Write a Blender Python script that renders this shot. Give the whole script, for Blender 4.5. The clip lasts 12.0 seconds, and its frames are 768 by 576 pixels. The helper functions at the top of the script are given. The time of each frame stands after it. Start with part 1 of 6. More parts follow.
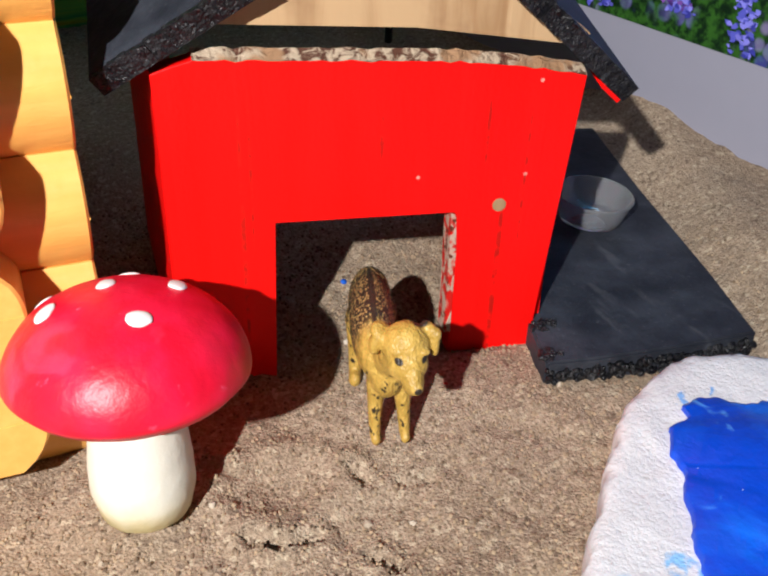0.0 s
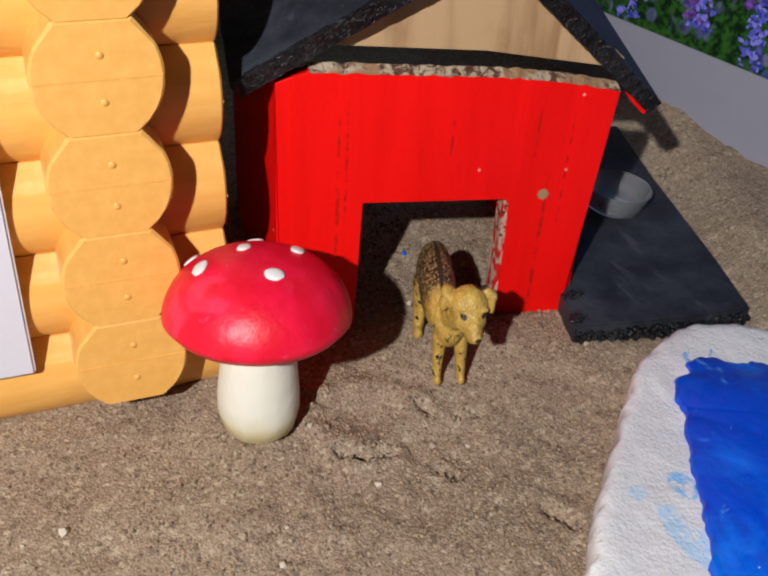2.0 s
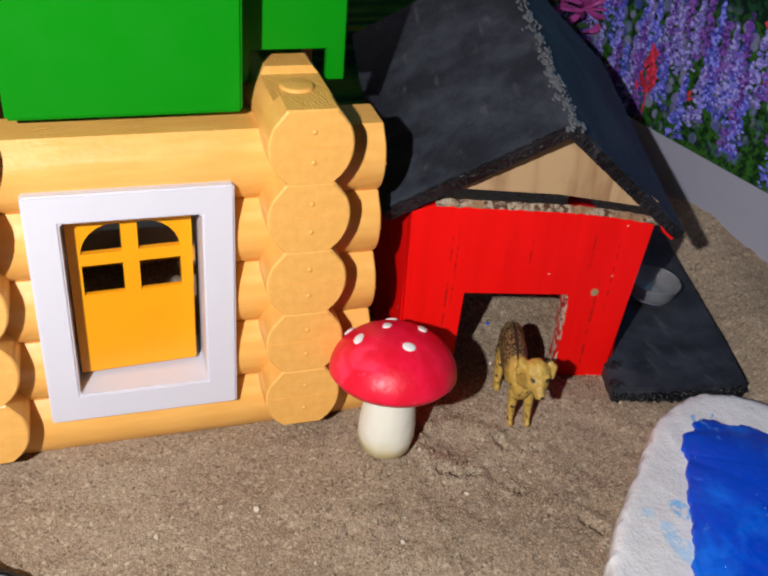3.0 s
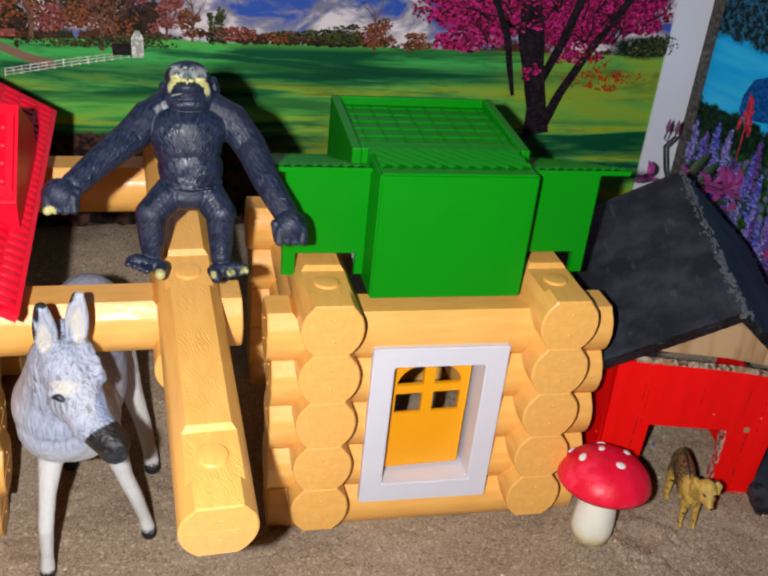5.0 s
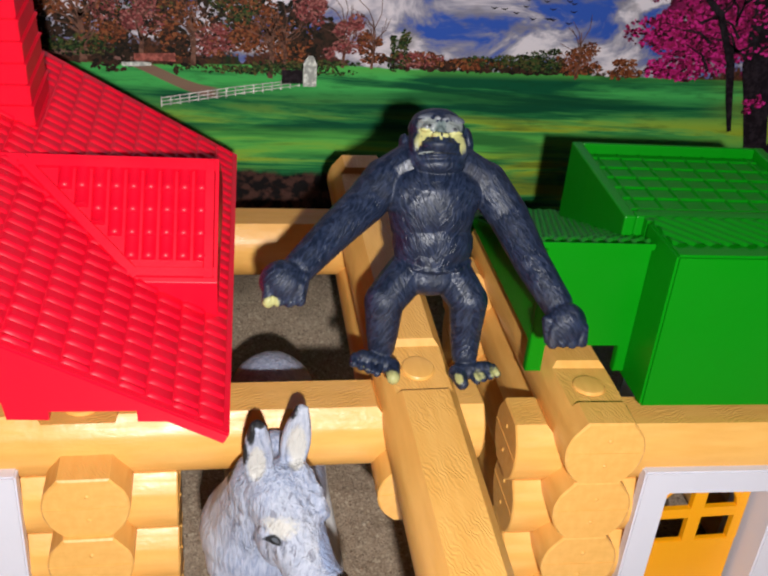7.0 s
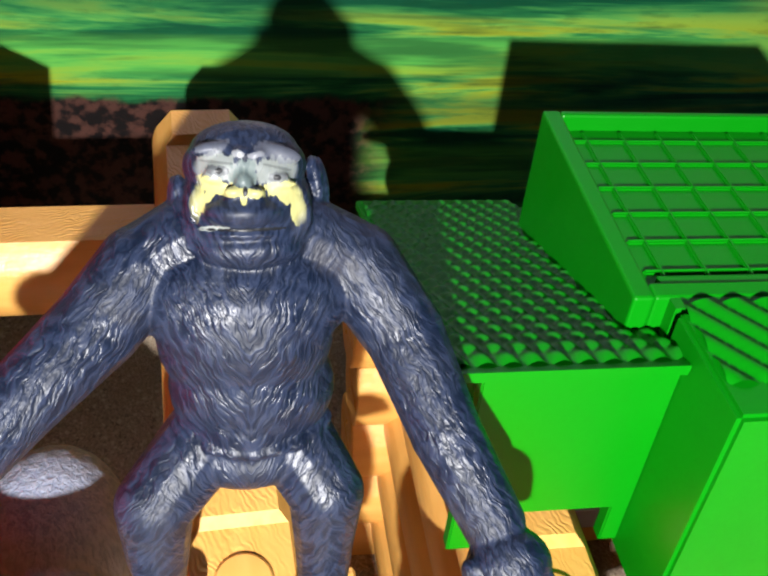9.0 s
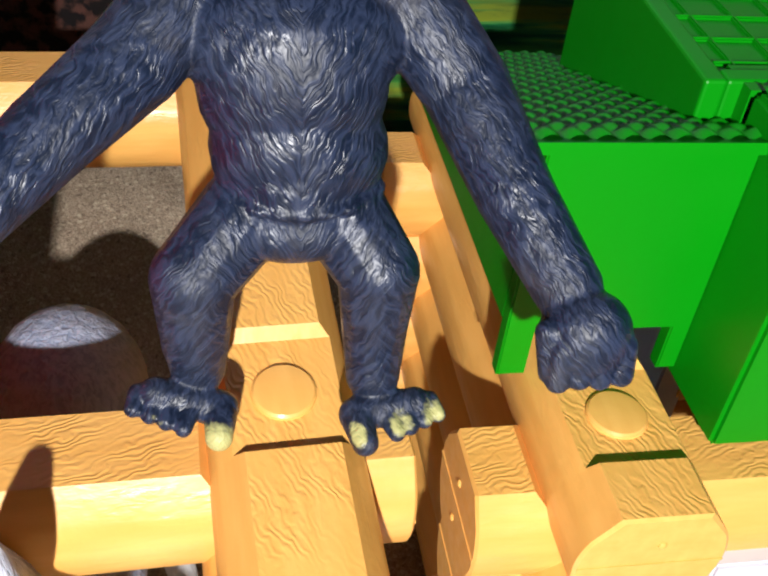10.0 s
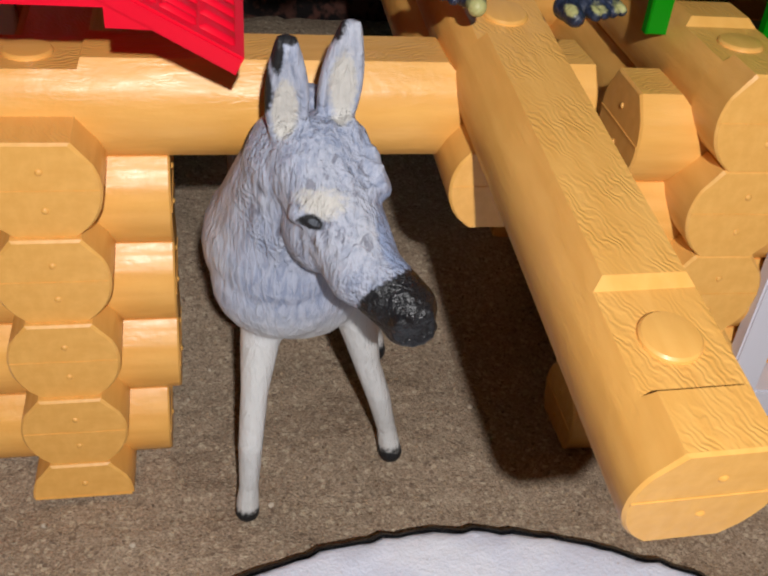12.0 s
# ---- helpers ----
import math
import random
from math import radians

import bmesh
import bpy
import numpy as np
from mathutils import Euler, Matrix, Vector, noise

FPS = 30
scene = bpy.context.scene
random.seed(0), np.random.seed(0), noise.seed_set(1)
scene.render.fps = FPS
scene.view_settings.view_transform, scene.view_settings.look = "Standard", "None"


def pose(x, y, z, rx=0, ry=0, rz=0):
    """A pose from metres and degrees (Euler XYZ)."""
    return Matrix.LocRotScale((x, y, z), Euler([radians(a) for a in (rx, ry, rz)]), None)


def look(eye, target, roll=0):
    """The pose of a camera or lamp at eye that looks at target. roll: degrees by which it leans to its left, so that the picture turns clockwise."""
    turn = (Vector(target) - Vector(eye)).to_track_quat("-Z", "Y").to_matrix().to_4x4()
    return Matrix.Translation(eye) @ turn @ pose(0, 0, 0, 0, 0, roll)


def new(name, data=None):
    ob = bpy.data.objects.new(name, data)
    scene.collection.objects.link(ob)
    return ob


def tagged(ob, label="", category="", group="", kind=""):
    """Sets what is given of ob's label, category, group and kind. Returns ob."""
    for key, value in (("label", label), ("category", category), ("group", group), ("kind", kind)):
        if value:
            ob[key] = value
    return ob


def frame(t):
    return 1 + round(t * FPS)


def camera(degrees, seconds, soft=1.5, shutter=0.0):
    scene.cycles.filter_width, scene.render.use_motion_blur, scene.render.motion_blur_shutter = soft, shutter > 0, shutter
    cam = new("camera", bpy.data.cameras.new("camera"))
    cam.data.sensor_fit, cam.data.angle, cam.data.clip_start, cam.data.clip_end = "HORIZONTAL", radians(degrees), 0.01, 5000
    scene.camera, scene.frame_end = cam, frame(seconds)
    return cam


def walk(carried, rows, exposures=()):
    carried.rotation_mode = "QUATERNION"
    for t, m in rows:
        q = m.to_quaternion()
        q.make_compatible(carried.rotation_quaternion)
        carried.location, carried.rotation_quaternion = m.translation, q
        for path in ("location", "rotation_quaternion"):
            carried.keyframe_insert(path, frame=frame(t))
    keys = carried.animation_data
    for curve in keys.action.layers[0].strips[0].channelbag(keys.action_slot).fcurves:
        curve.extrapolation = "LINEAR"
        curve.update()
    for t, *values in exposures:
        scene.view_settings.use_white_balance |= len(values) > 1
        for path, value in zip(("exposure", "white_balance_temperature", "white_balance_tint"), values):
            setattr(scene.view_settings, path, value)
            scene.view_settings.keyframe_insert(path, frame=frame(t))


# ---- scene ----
cam = camera(44.72, 12.0, soft=2.3)
PATH = [
    (0, (0.00463, 0.00010, 0.16546), (0.7360, 1.5139, -0.9179), 2.15),
    (0.5, (0.00701, 0.01618, 0.15174), (0.8101, 1.4804, -0.9487), 2.90),
    (1, (0.00364, 0.01564, 0.14972), (0.8164, 1.4593, -0.9707), 3.42),
    (1.5, (-0.00746, -0.00543, 0.16638), (0.7531, 1.4625, -0.9592), 2.78),
    (2, (-0.03293, -0.03623, 0.19343), (0.6762, 1.4565, -0.9330), 3.98),
    (2.5, (-0.06120, -0.07749, 0.23102), (0.5846, 1.4479, -0.8897), 4.53),
    (4.3, (-0.16052, -0.17274, 0.35883), (0.3885, 1.4798, -0.6248), 6.25),
    (4.5, (-0.17217, -0.18437, 0.36361), (0.3599, 1.4811, -0.6075), 6.12),
    (5, (-0.21730, -0.18994, 0.36929), (0.2818, 1.4953, -0.5851), 6.15),
    (5.5, (-0.27660, -0.18461, 0.37547), (0.1807, 1.5196, -0.5661), 5.81),
    (6, (-0.31974, -0.17571, 0.37286), (0.0828, 1.5443, -0.5650), 5.55),
    (6.5, (-0.32126, -0.13898, 0.35680), (0.0470, 1.5901, -0.5785), 5.29),
    (7, (-0.27333, -0.07548, 0.35058), (0.0817, 1.6441, -0.6071), 5.32),
    (7.5, (-0.22454, -0.00468, 0.35807), (0.1034, 1.5842, -0.8115), 5.59),
    (7.7, (-0.21629, 0.01894, 0.35337), (0.0987, 1.5756, -0.8622), 5.40),
    (9.5, (-0.20270, 0.10919, 0.30937), (0.2043, 1.6143, -0.9432), 6.92),
    (10, (-0.21317, 0.09155, 0.28377), (0.1927, 1.5877, -0.9799), 6.93),
    (10.5, (-0.23539, 0.06512, 0.25168), (0.1929, 1.5989, -0.9583), 6.70),
    (11, (-0.24962, 0.03455, 0.22567), (0.1398, 1.5996, -0.9571), 5.56),
    (11.5, (-0.26525, 0.01038, 0.21944), (0.1151, 1.5810, -0.9589), 5.74),
    (12, (-0.27863, -0.02264, 0.23713), (0.0917, 1.5571, -0.9322), 6.00),
]
EXPOSURES = [(0.0, 0.92), (0.5, 0.85), (1.0, 0.72), (1.5, 0.46), (2.0, 0.22), (2.5, 0.15), (4.5, 0.12), (5.0, -0.06), (5.5, -0.2), (6.5, -0.1), (7.0, -0.16), (7.5, 0.12), (9.5, 0.88), (10.0, 0.38), (10.5, -0.3), (11.0, -0.64), (12.0, -0.64)]
walk(cam, [(t, look(eye, target, roll)) for t, eye, target, roll in PATH], EXPOSURES)

# ---- light: one small lamp held near the camera's side, in an otherwise dark room ----
world = bpy.data.worlds.new("world")
scene.world = world
world.use_nodes = True
world.node_tree.nodes["Background"].inputs[0].default_value = (0.75, 0.85, 1.0, 1)
world.node_tree.nodes["Background"].inputs[1].default_value = 0.0003
lamp = bpy.data.lights.new("lamp", "POINT")
lamp.energy = 15.5
lamp.color = (1.0, 0.985, 0.98)
lamp.shadow_soft_size = 0.006
new("lamp", lamp).matrix_world = pose(-0.268, -0.21, 0.385)


# ---- materials ----
class Nodes:
    """A node material with short calls for its nodes."""

    def __init__(self, name, colour=(0.5, 0.5, 0.5), rough=0.5, metal=0.0, spec=0.5):
        self.mat = bpy.data.materials.new(name)
        self.mat.use_nodes = True
        self.tree = self.mat.node_tree
        self.out = self.tree.nodes["Principled BSDF"]
        self.put(self.out.inputs["Base Color"], colour)
        self.put(self.out.inputs["Roughness"], rough)
        self.put(self.out.inputs["Metallic"], metal)
        self.put(self.out.inputs["Specular IOR Level"], spec)
        self.where = self.add("ShaderNodeTexCoord").outputs["Object"]

    def add(self, kind):
        return self.tree.nodes.new(kind)

    def put(self, socket, value):
        if isinstance(value, bpy.types.NodeSocket):
            self.tree.links.new(value, socket)
        elif isinstance(value, (tuple, list)):
            socket.default_value = (*value, 1) if len(value) == 3 and socket.type == "RGBA" else value
        else:
            socket.default_value = value

    def scaled(self, s, turn=(0, 0, 0), at=(0, 0, 0), vector=None):
        n = self.add("ShaderNodeMapping")
        self.put(n.inputs[0], vector or self.where)
        n.inputs["Scale"].default_value = s
        n.inputs["Rotation"].default_value = [radians(a) for a in turn]
        n.inputs["Location"].default_value = at
        return n.outputs[0]

    def noise(self, scale, detail=3.0, rough=0.55, vector=None, distort=0.0, colour=False):
        n = self.add("ShaderNodeTexNoise")
        self.put(n.inputs["Vector"], vector or self.where)
        n.inputs["Scale"].default_value = scale
        n.inputs["Detail"].default_value = detail
        n.inputs["Roughness"].default_value = rough
        n.inputs["Distortion"].default_value = distort
        return n.outputs[1 if colour else 0]

    def cells(self, scale, vector=None, feature="F1", out=0, random=1.0):
        n = self.add("ShaderNodeTexVoronoi")
        n.feature = feature
        self.put(n.inputs["Vector"], vector or self.where)
        n.inputs["Scale"].default_value = scale
        n.inputs["Randomness"].default_value = random
        return n.outputs[out]

    def wave(self, scale, distort=3.0, vector=None, direction="X", detail=2.0):
        n = self.add("ShaderNodeTexWave")
        n.bands_direction = direction
        self.put(n.inputs["Vector"], vector or self.where)
        n.inputs["Scale"].default_value = scale
        n.inputs["Distortion"].default_value = distort
        n.inputs["Detail"].default_value = detail
        return n.outputs[1]

    def ramp(self, value, low, high, a=0.0, b=1.0):
        n = self.add("ShaderNodeMapRange")
        n.interpolation_type = "SMOOTHSTEP"
        self.put(n.inputs[0], value)
        for i, v in enumerate((low, high, a, b)):
            n.inputs[i + 1].default_value = v
        return n.outputs[0]

    def mix(self, f, a, b, blend="MIX"):
        n = self.add("ShaderNodeMix")
        n.data_type = "RGBA"
        n.blend_type = blend
        self.put(n.inputs[0], f)
        self.put(n.inputs[6], a)
        self.put(n.inputs[7], b)
        return n.outputs[2]

    def math(self, op, a, b=0.0):
        n = self.add("ShaderNodeMath")
        n.operation = op
        self.put(n.inputs[0], a)
        self.put(n.inputs[1], b)
        return n.outputs[0]

    def axes(self, vector=None):
        n = self.add("ShaderNodeSeparateXYZ")
        self.put(n.inputs[0], vector or self.where)
        return n.outputs

    def near(self, p, size, ragged=0.5):
        """1 inside a soft ellipsoid round p, 0 outside."""
        n = self.add("ShaderNodeMapping")
        n.vector_type = "TEXTURE"
        self.put(n.inputs[0], self.where)
        n.inputs["Location"].default_value = p
        n.inputs["Scale"].default_value = size
        d = self.add("ShaderNodeVectorMath")
        d.operation = "LENGTH"
        self.put(d.inputs[0], n.outputs[0])
        wob = self.math("ADD", d.outputs["Value"], self.math("MULTIPLY", self.math("SUBTRACT", self.noise(900, 2), 0.5), ragged))
        wob = self.math("ADD", wob, 0.25)
        return self.ramp(wob, 1.05, 1.4, 1.0, 0.0)

    def colour(self, c):
        self.put(self.out.inputs["Base Color"], c)

    def rough(self, r):
        self.put(self.out.inputs["Roughness"], r)

    def bump(self, height, depth, strength=1.0):
        n = self.add("ShaderNodeBump")
        n.inputs["Strength"].default_value = strength
        n.inputs["Distance"].default_value = depth
        self.put(n.inputs["Height"], height)
        old = self.out.inputs["Normal"].links
        if old:
            self.put(n.inputs["Normal"], old[0].from_socket)
        self.put(self.out.inputs["Normal"], n.outputs[0])


def plastic(name, colour, dark, rough=0.35, relief=0.00005, spec=0.5):
    n = Nodes(name, colour, rough, spec=spec)
    n.colour(n.mix(n.ramp(n.noise(45, 4), 0.35, 0.7, 0.8, 1.0), dark, colour))
    n.rough(n.ramp(n.noise(60, 3), 0.3, 0.7, rough - 0.02, rough + 0.05))
    n.bump(n.noise(700, 2), relief)
    return n.mat


def log_plastic(name, grain_depth, across=False):
    """Orange moulded plastic; the top of a log carries a strong wavy grain, its sides a faint one, its ends none."""
    n = Nodes(name, rough=0.36, spec=0.45)
    along = n.scaled((1, 0.16, 1))
    c = n.mix(n.ramp(n.noise(260, 3, vector=along), 0.3, 0.75), (0.78, 0.395, 0.092), (0.85, 0.455, 0.118))
    c = n.mix(n.ramp(n.noise(24, 3), 0.42, 0.72, 0, 0.12), c, (0.74, 0.35, 0.075))
    n.colour(c)
    n.rough(n.ramp(n.noise(400, 3, vector=along), 0.3, 0.7, 0.30, 0.46))
    if grain_depth:
        grain = n.wave(260, 14.0, vector=n.scaled((0.80, 0.62, 0.8), (0, 0, 64)), direction="Y", detail=2.5) if across else n.noise(620, 3, 0.6, vector=n.scaled((1, 0.22, 1), (0, 0, 6)), distort=0.8)
        n.bump(n.math("MULTIPLY", grain, n.ramp(n.noise(70, 3), 0.36, 0.62, 0.15, 1)), grain_depth, 0.8)
    n.bump(n.noise(500, 2), 0.00005)
    return n.mat


def sand_material():
    n = Nodes("sand", rough=0.95, spec=0.15)
    c = n.mix(n.ramp(n.noise(14, 4), 0.35, 0.7), (0.345, 0.256, 0.178), (0.445, 0.346, 0.248))
    grains = n.noise(1500, 3, 0.7)
    c = n.mix(n.ramp(grains, 0.36, 0.66), n.mix(0.35, c, (0.13, 0.088, 0.055)), c)
    pick = n.cells(750, out=1)
    r = n.axes(pick)[0]
    g = n.axes(n.cells(1350, out=1))[1]
    c = n.mix(n.ramp(g, 0.0, 0.5, 0.45, 0.0), c, (0.15, 0.105, 0.075))
    c = n.mix(n.ramp(g, 0.6, 1.0, 0.0, 0.35), c, (0.58, 0.47, 0.36))
    c = n.mix(n.ramp(r, 0.88, 0.95, 0, 0.5), c, (0.60, 0.50, 0.36))
    c = n.mix(n.ramp(r, 0.0, 0.10, 0.6, 0.0), c, (0.12, 0.08, 0.06))
    n.colour(c)
    n.bump(n.noise(190, 4, 0.65), 0.0009, 0.7)
    n.bump(n.cells(1250), 0.0005, 0.7)
    n.bump(n.noise(2200, 2), 0.0003, 0.8)
    return n.mat


def painted_wood():
    n = Nodes("red_paint", rough=0.48, spec=0.12)
    grain = n.noise(90, 4, vector=n.scaled((1, 1, 0.09)), distort=0.6)
    c = n.mix(n.ramp(grain, 0.3, 0.65), (0.78, 0.004, 0.003), (0.87, 0.005, 0.004))
    c = n.mix(n.ramp(n.noise(330, 3, vector=n.scaled((1, 1, 0.12))), 0.70, 0.78, 0, 0.8), c, (0.28, 0.012, 0.006))
    c = n.mix(n.ramp(n.cells(75), 0.035, 0.05, 0.75, 0.0), c, (0.85, 0.35, 0.28))
    # long splits where the paint has cracked along the grain
    for p, size in (((0.0165, 0, 0.050), (0.0006, 0.02, 0.034)), ((0.0190, 0, 0.066), (0.0004, 0.02, 0.022)), ((0.0860, 0, 0.028), (0.0007, 0.02, 0.030)), ((0.0915, 0, 0.060), (0.0004, 0.02, 0.020)), ((0.0800, 0, 0.074), (0.0004, 0.02, 0.010)), ((0.0520, 0, 0.074), (0.0005, 0.02, 0.006))):
        c = n.mix(n.math("MULTIPLY", n.near(p, size), n.ramp(n.noise(260, 3), 0.40, 0.62, 0.0, 0.6)), c, (0.22, 0.012, 0.006))
    n.colour(c)
    n.bump(grain, 0.0006, 0.7)
    n.bump(n.noise(700, 2), 0.0001)
    return n.mat


def bare_wood(name, a, b, c):
    n = Nodes(name, rough=0.75, spec=0.25)
    g = n.noise(80, 5, vector=n.scaled((1, 1, 0.08)), distort=1.2)
    k = n.mix(n.ramp(g, 0.3, 0.55), a, b)
    k = n.mix(n.ramp(n.noise(40, 4), 0.5, 0.72), k, c)
    n.colour(k)
    n.bump(g, 0.0005, 0.8)
    return n.mat


def chipped_edge():
    n = Nodes("splintered_edge", rough=0.85, spec=0.2)
    s = n.noise(300, 5, 0.65, vector=n.scaled((1, 1, 1.5)), distort=0.8)
    k = n.mix(n.ramp(s, 0.42, 0.56), (0.10, 0.04, 0.025), (0.50, 0.39, 0.28))
    k = n.mix(n.ramp(n.noise(60, 3), 0.55, 0.62), k, (0.35, 0.20, 0.11))
    n.colour(k)
    n.bump(s, 0.0012, 1.0)
    return n.mat


def chipped_red():
    n = Nodes("chipped_red_paint", rough=0.6, spec=0.2)
    s = n.noise(260, 5, 0.65, vector=n.scaled((1, 1, 0.45)), distort=0.8)
    k = n.mix(n.ramp(s, 0.46, 0.54), (0.55, 0.012, 0.008), (0.50, 0.34, 0.26))
    k = n.mix(n.ramp(n.noise(340, 3), 0.58, 0.66), k, (0.13, 0.030, 0.016))
    n.colour(k)
    n.bump(s, 0.0010, 1.0)
    return n.mat


def felt(name, edge=False):
    n = Nodes(name, rough=0.62, spec=0.35)
    base, lift = ((0.004, 0.004, 0.005), (0.018, 0.018, 0.021)) if edge else ((0.012, 0.014, 0.021), (0.042, 0.048, 0.062))
    c = n.mix(n.ramp(n.noise(38, 5, 0.65), 0.35, 0.72), base, lift)
    c = n.mix(n.ramp(n.noise(160, 4, vector=n.scaled((1, 0.25, 1))), 0.60, 0.74, 0, 0.22), c, (0.16, 0.165, 0.175))
    c = n.mix(n.ramp(n.noise(900, 3, 0.7), 0.62, 0.74, 0, 0.35), c, (0.20, 0.20, 0.21))
    n.colour(c)
    n.bump(n.noise(300 if edge else 190, 4), 0.0022 if edge else 0.0006, 1.0)
    n.bump(n.noise(1200, 2), 0.0003 if edge else 0.0001)
    if edge:
        n.rough(0.32)
    return n.mat


def plaster(name="plaster", stained=False):
    n = Nodes(name, rough=0.85, spec=0.25)
    low, high = ((0.66, 0.66, 0.69), (0.80, 0.80, 0.81)) if stained else ((0.72, 0.75, 0.88), (0.82, 0.84, 0.93))
    c = n.mix(n.ramp(n.noise(40, 4), 0.35, 0.7), low, high)
    c = n.mix(n.ramp(n.noise(420, 3), 0.66, 0.75, 0, 0.5), c, (0.32, 0.28, 0.24))
    if stained:
        blot = n.noise(170, 4, distort=0.6)
        for p, size, lo, hi, tone in (((0.123, 0.093, 0.013), (0.0040, 0.0052, 0.01), 0.36, 0.48, (0.16, 0.45, 0.80)), ((0.1125, 0.078, 0.013), (0.0046, 0.0120, 0.01), 0.32, 0.52, (0.40, 0.60, 0.82)), ((0.109, 0.094, 0.013), (0.0032, 0.0030, 0.01), 0.38, 0.60, (0.48, 0.64, 0.80)), ((0.163, 0.138, 0.013), (0.0100, 0.0024, 0.01), 0.52, 0.60, (0.12, 0.36, 0.78))):
            c = n.mix(n.math("MULTIPLY", n.ramp(blot, lo, hi, 0, 0.85), n.near(p, size)), c, tone)
    n.colour(c)
    n.bump(n.noise(150, 5), 0.0009, 0.8)
    n.bump(n.noise(900, 2), 0.0003)
    return n.mat


def pond_paint(name, deep, light, pale):
    n = Nodes(name, rough=0.42, spec=0.4)
    c = n.mix(n.ramp(n.noise(34, 4, distort=0.8), 0.38, 0.68), deep, light)
    c = n.mix(n.ramp(n.noise(90, 4, distort=1.0), 0.66, 0.76, 0, 0.75), c, pale)
    c = n.mix(n.ramp(n.cells(150), 0.02, 0.045, 0.9, 0.0), c, (0.75, 0.8, 0.85))
    n.colour(c)
    n.rough(n.ramp(n.noise(200, 3), 0.3, 0.7, 0.3, 0.6))
    n.bump(n.noise(180, 4), 0.0009, 0.8)
    return n.mat


MAT = {
    "log": log_plastic("orange_plastic", 0.00022),
    "log_top": log_plastic("orange_grained_plastic", 0.00017, True),
    "log_end": log_plastic("orange_smooth_plastic", 0.0),
    "sand": sand_material(),
    "red_roof": plastic("red_plastic", (0.84, 0.003, 0.026), (0.79, 0.0028, 0.022), 0.38, spec=0.35),
    "green": plastic("green_plastic", (0.0010, 0.235, 0.003), (0.001, 0.222, 0.0028), 0.38, 0.000015, spec=0.25),
    "white": plastic("white_plastic", (0.66, 0.65, 0.72), (0.58, 0.57, 0.64), 0.4),
    "yellow": plastic("yellow_plastic", (0.88, 0.36, 0.002), (0.80, 0.30, 0.002), 0.36),
    "red_paint": painted_wood(),
    "wood": bare_wood("bare_plywood", (0.30, 0.17, 0.08), (0.46, 0.30, 0.16), (0.20, 0.10, 0.05)),
    "edge": chipped_edge(),
    "chipped_red": chipped_red(),
    "felt": felt("black_roofing"),
    "felt_edge": felt("black_rough_edge", True),
    "plaster": plaster(),
    "blue": pond_paint("blue_paint", (0.0, 0.052, 0.56), (0.003, 0.150, 0.80), (0.12, 0.40, 0.84)),
    "pale_blue": pond_paint("pale_blue_paint", (0.80, 0.84, 0.92), (0.66, 0.77, 0.92), (0.86, 0.88, 0.92)),
}
cup_plastic = Nodes("clear_plastic", (0.80, 0.82, 0.86), 0.16)
cup_plastic.out.inputs["Transmission Weight"].default_value = 0.86
cup_plastic.rough(cup_plastic.ramp(cup_plastic.noise(260, 3), 0.3, 0.7, 0.02, 0.08))
MAT["clear"] = cup_plastic.mat
MAT["glue"] = Nodes("dried_glue", (0.10, 0.104, 0.115), 0.35).mat
MAT["blue_rim"] = plaster("blue_stained_plaster", True)
# white card greyed: the shade under the kennel roof is in its colour
MAT["card"] = plastic("shaded_white_card", (0.31, 0.31, 0.38), (0.28, 0.28, 0.34), 0.7, 0.00002, 0.2)


# ---- mesh helpers ----
def mesh_of(bm, material, smooth=0.0):
    me = bpy.data.meshes.new("mesh")
    bm.normal_update()
    if smooth:
        for f in bm.faces:
            f.smooth = True
        for e in bm.edges:
            e.smooth = len(e.link_faces) == 2 and e.calc_face_angle(0) < radians(smooth)
    bm.to_mesh(me)
    bm.free()
    me.materials.append(material)
    return me


def part(name, bm, material, parent=None, label="", smooth=0.0, at=None):
    ob = new(name, mesh_of(bm, material, smooth) if isinstance(bm, bmesh.types.BMesh) else bm)
    ob.parent = parent
    if at:
        ob.matrix_basis = at
    return tagged(ob, label)


def thing(name, label, category, group="", kind="", at=None):
    ob = new(name)
    ob.empty_display_size = 0.01
    if at:
        ob.matrix_basis = at
    return tagged(ob, label, category, group, kind)


def box(bm, x0, x1, y0, y1, z0, z1, bevel=0.0, m=None):
    made = bmesh.ops.create_cube(bm, size=1)["verts"]
    for v in made:
        v.co = Vector(((x0 + x1) / 2 + v.co.x * (x1 - x0), (y0 + y1) / 2 + v.co.y * (y1 - y0), (z0 + z1) / 2 + v.co.z * (z1 - z0)))
    if bevel:
        edges = {e for v in made for e in v.link_edges}
        made = bmesh.ops.bevel(bm, geom=list(edges), offset=bevel, segments=2, affect="EDGES")["verts"]
    if m:
        bmesh.ops.transform(bm, matrix=m, verts=list(set(made)))
    return bm


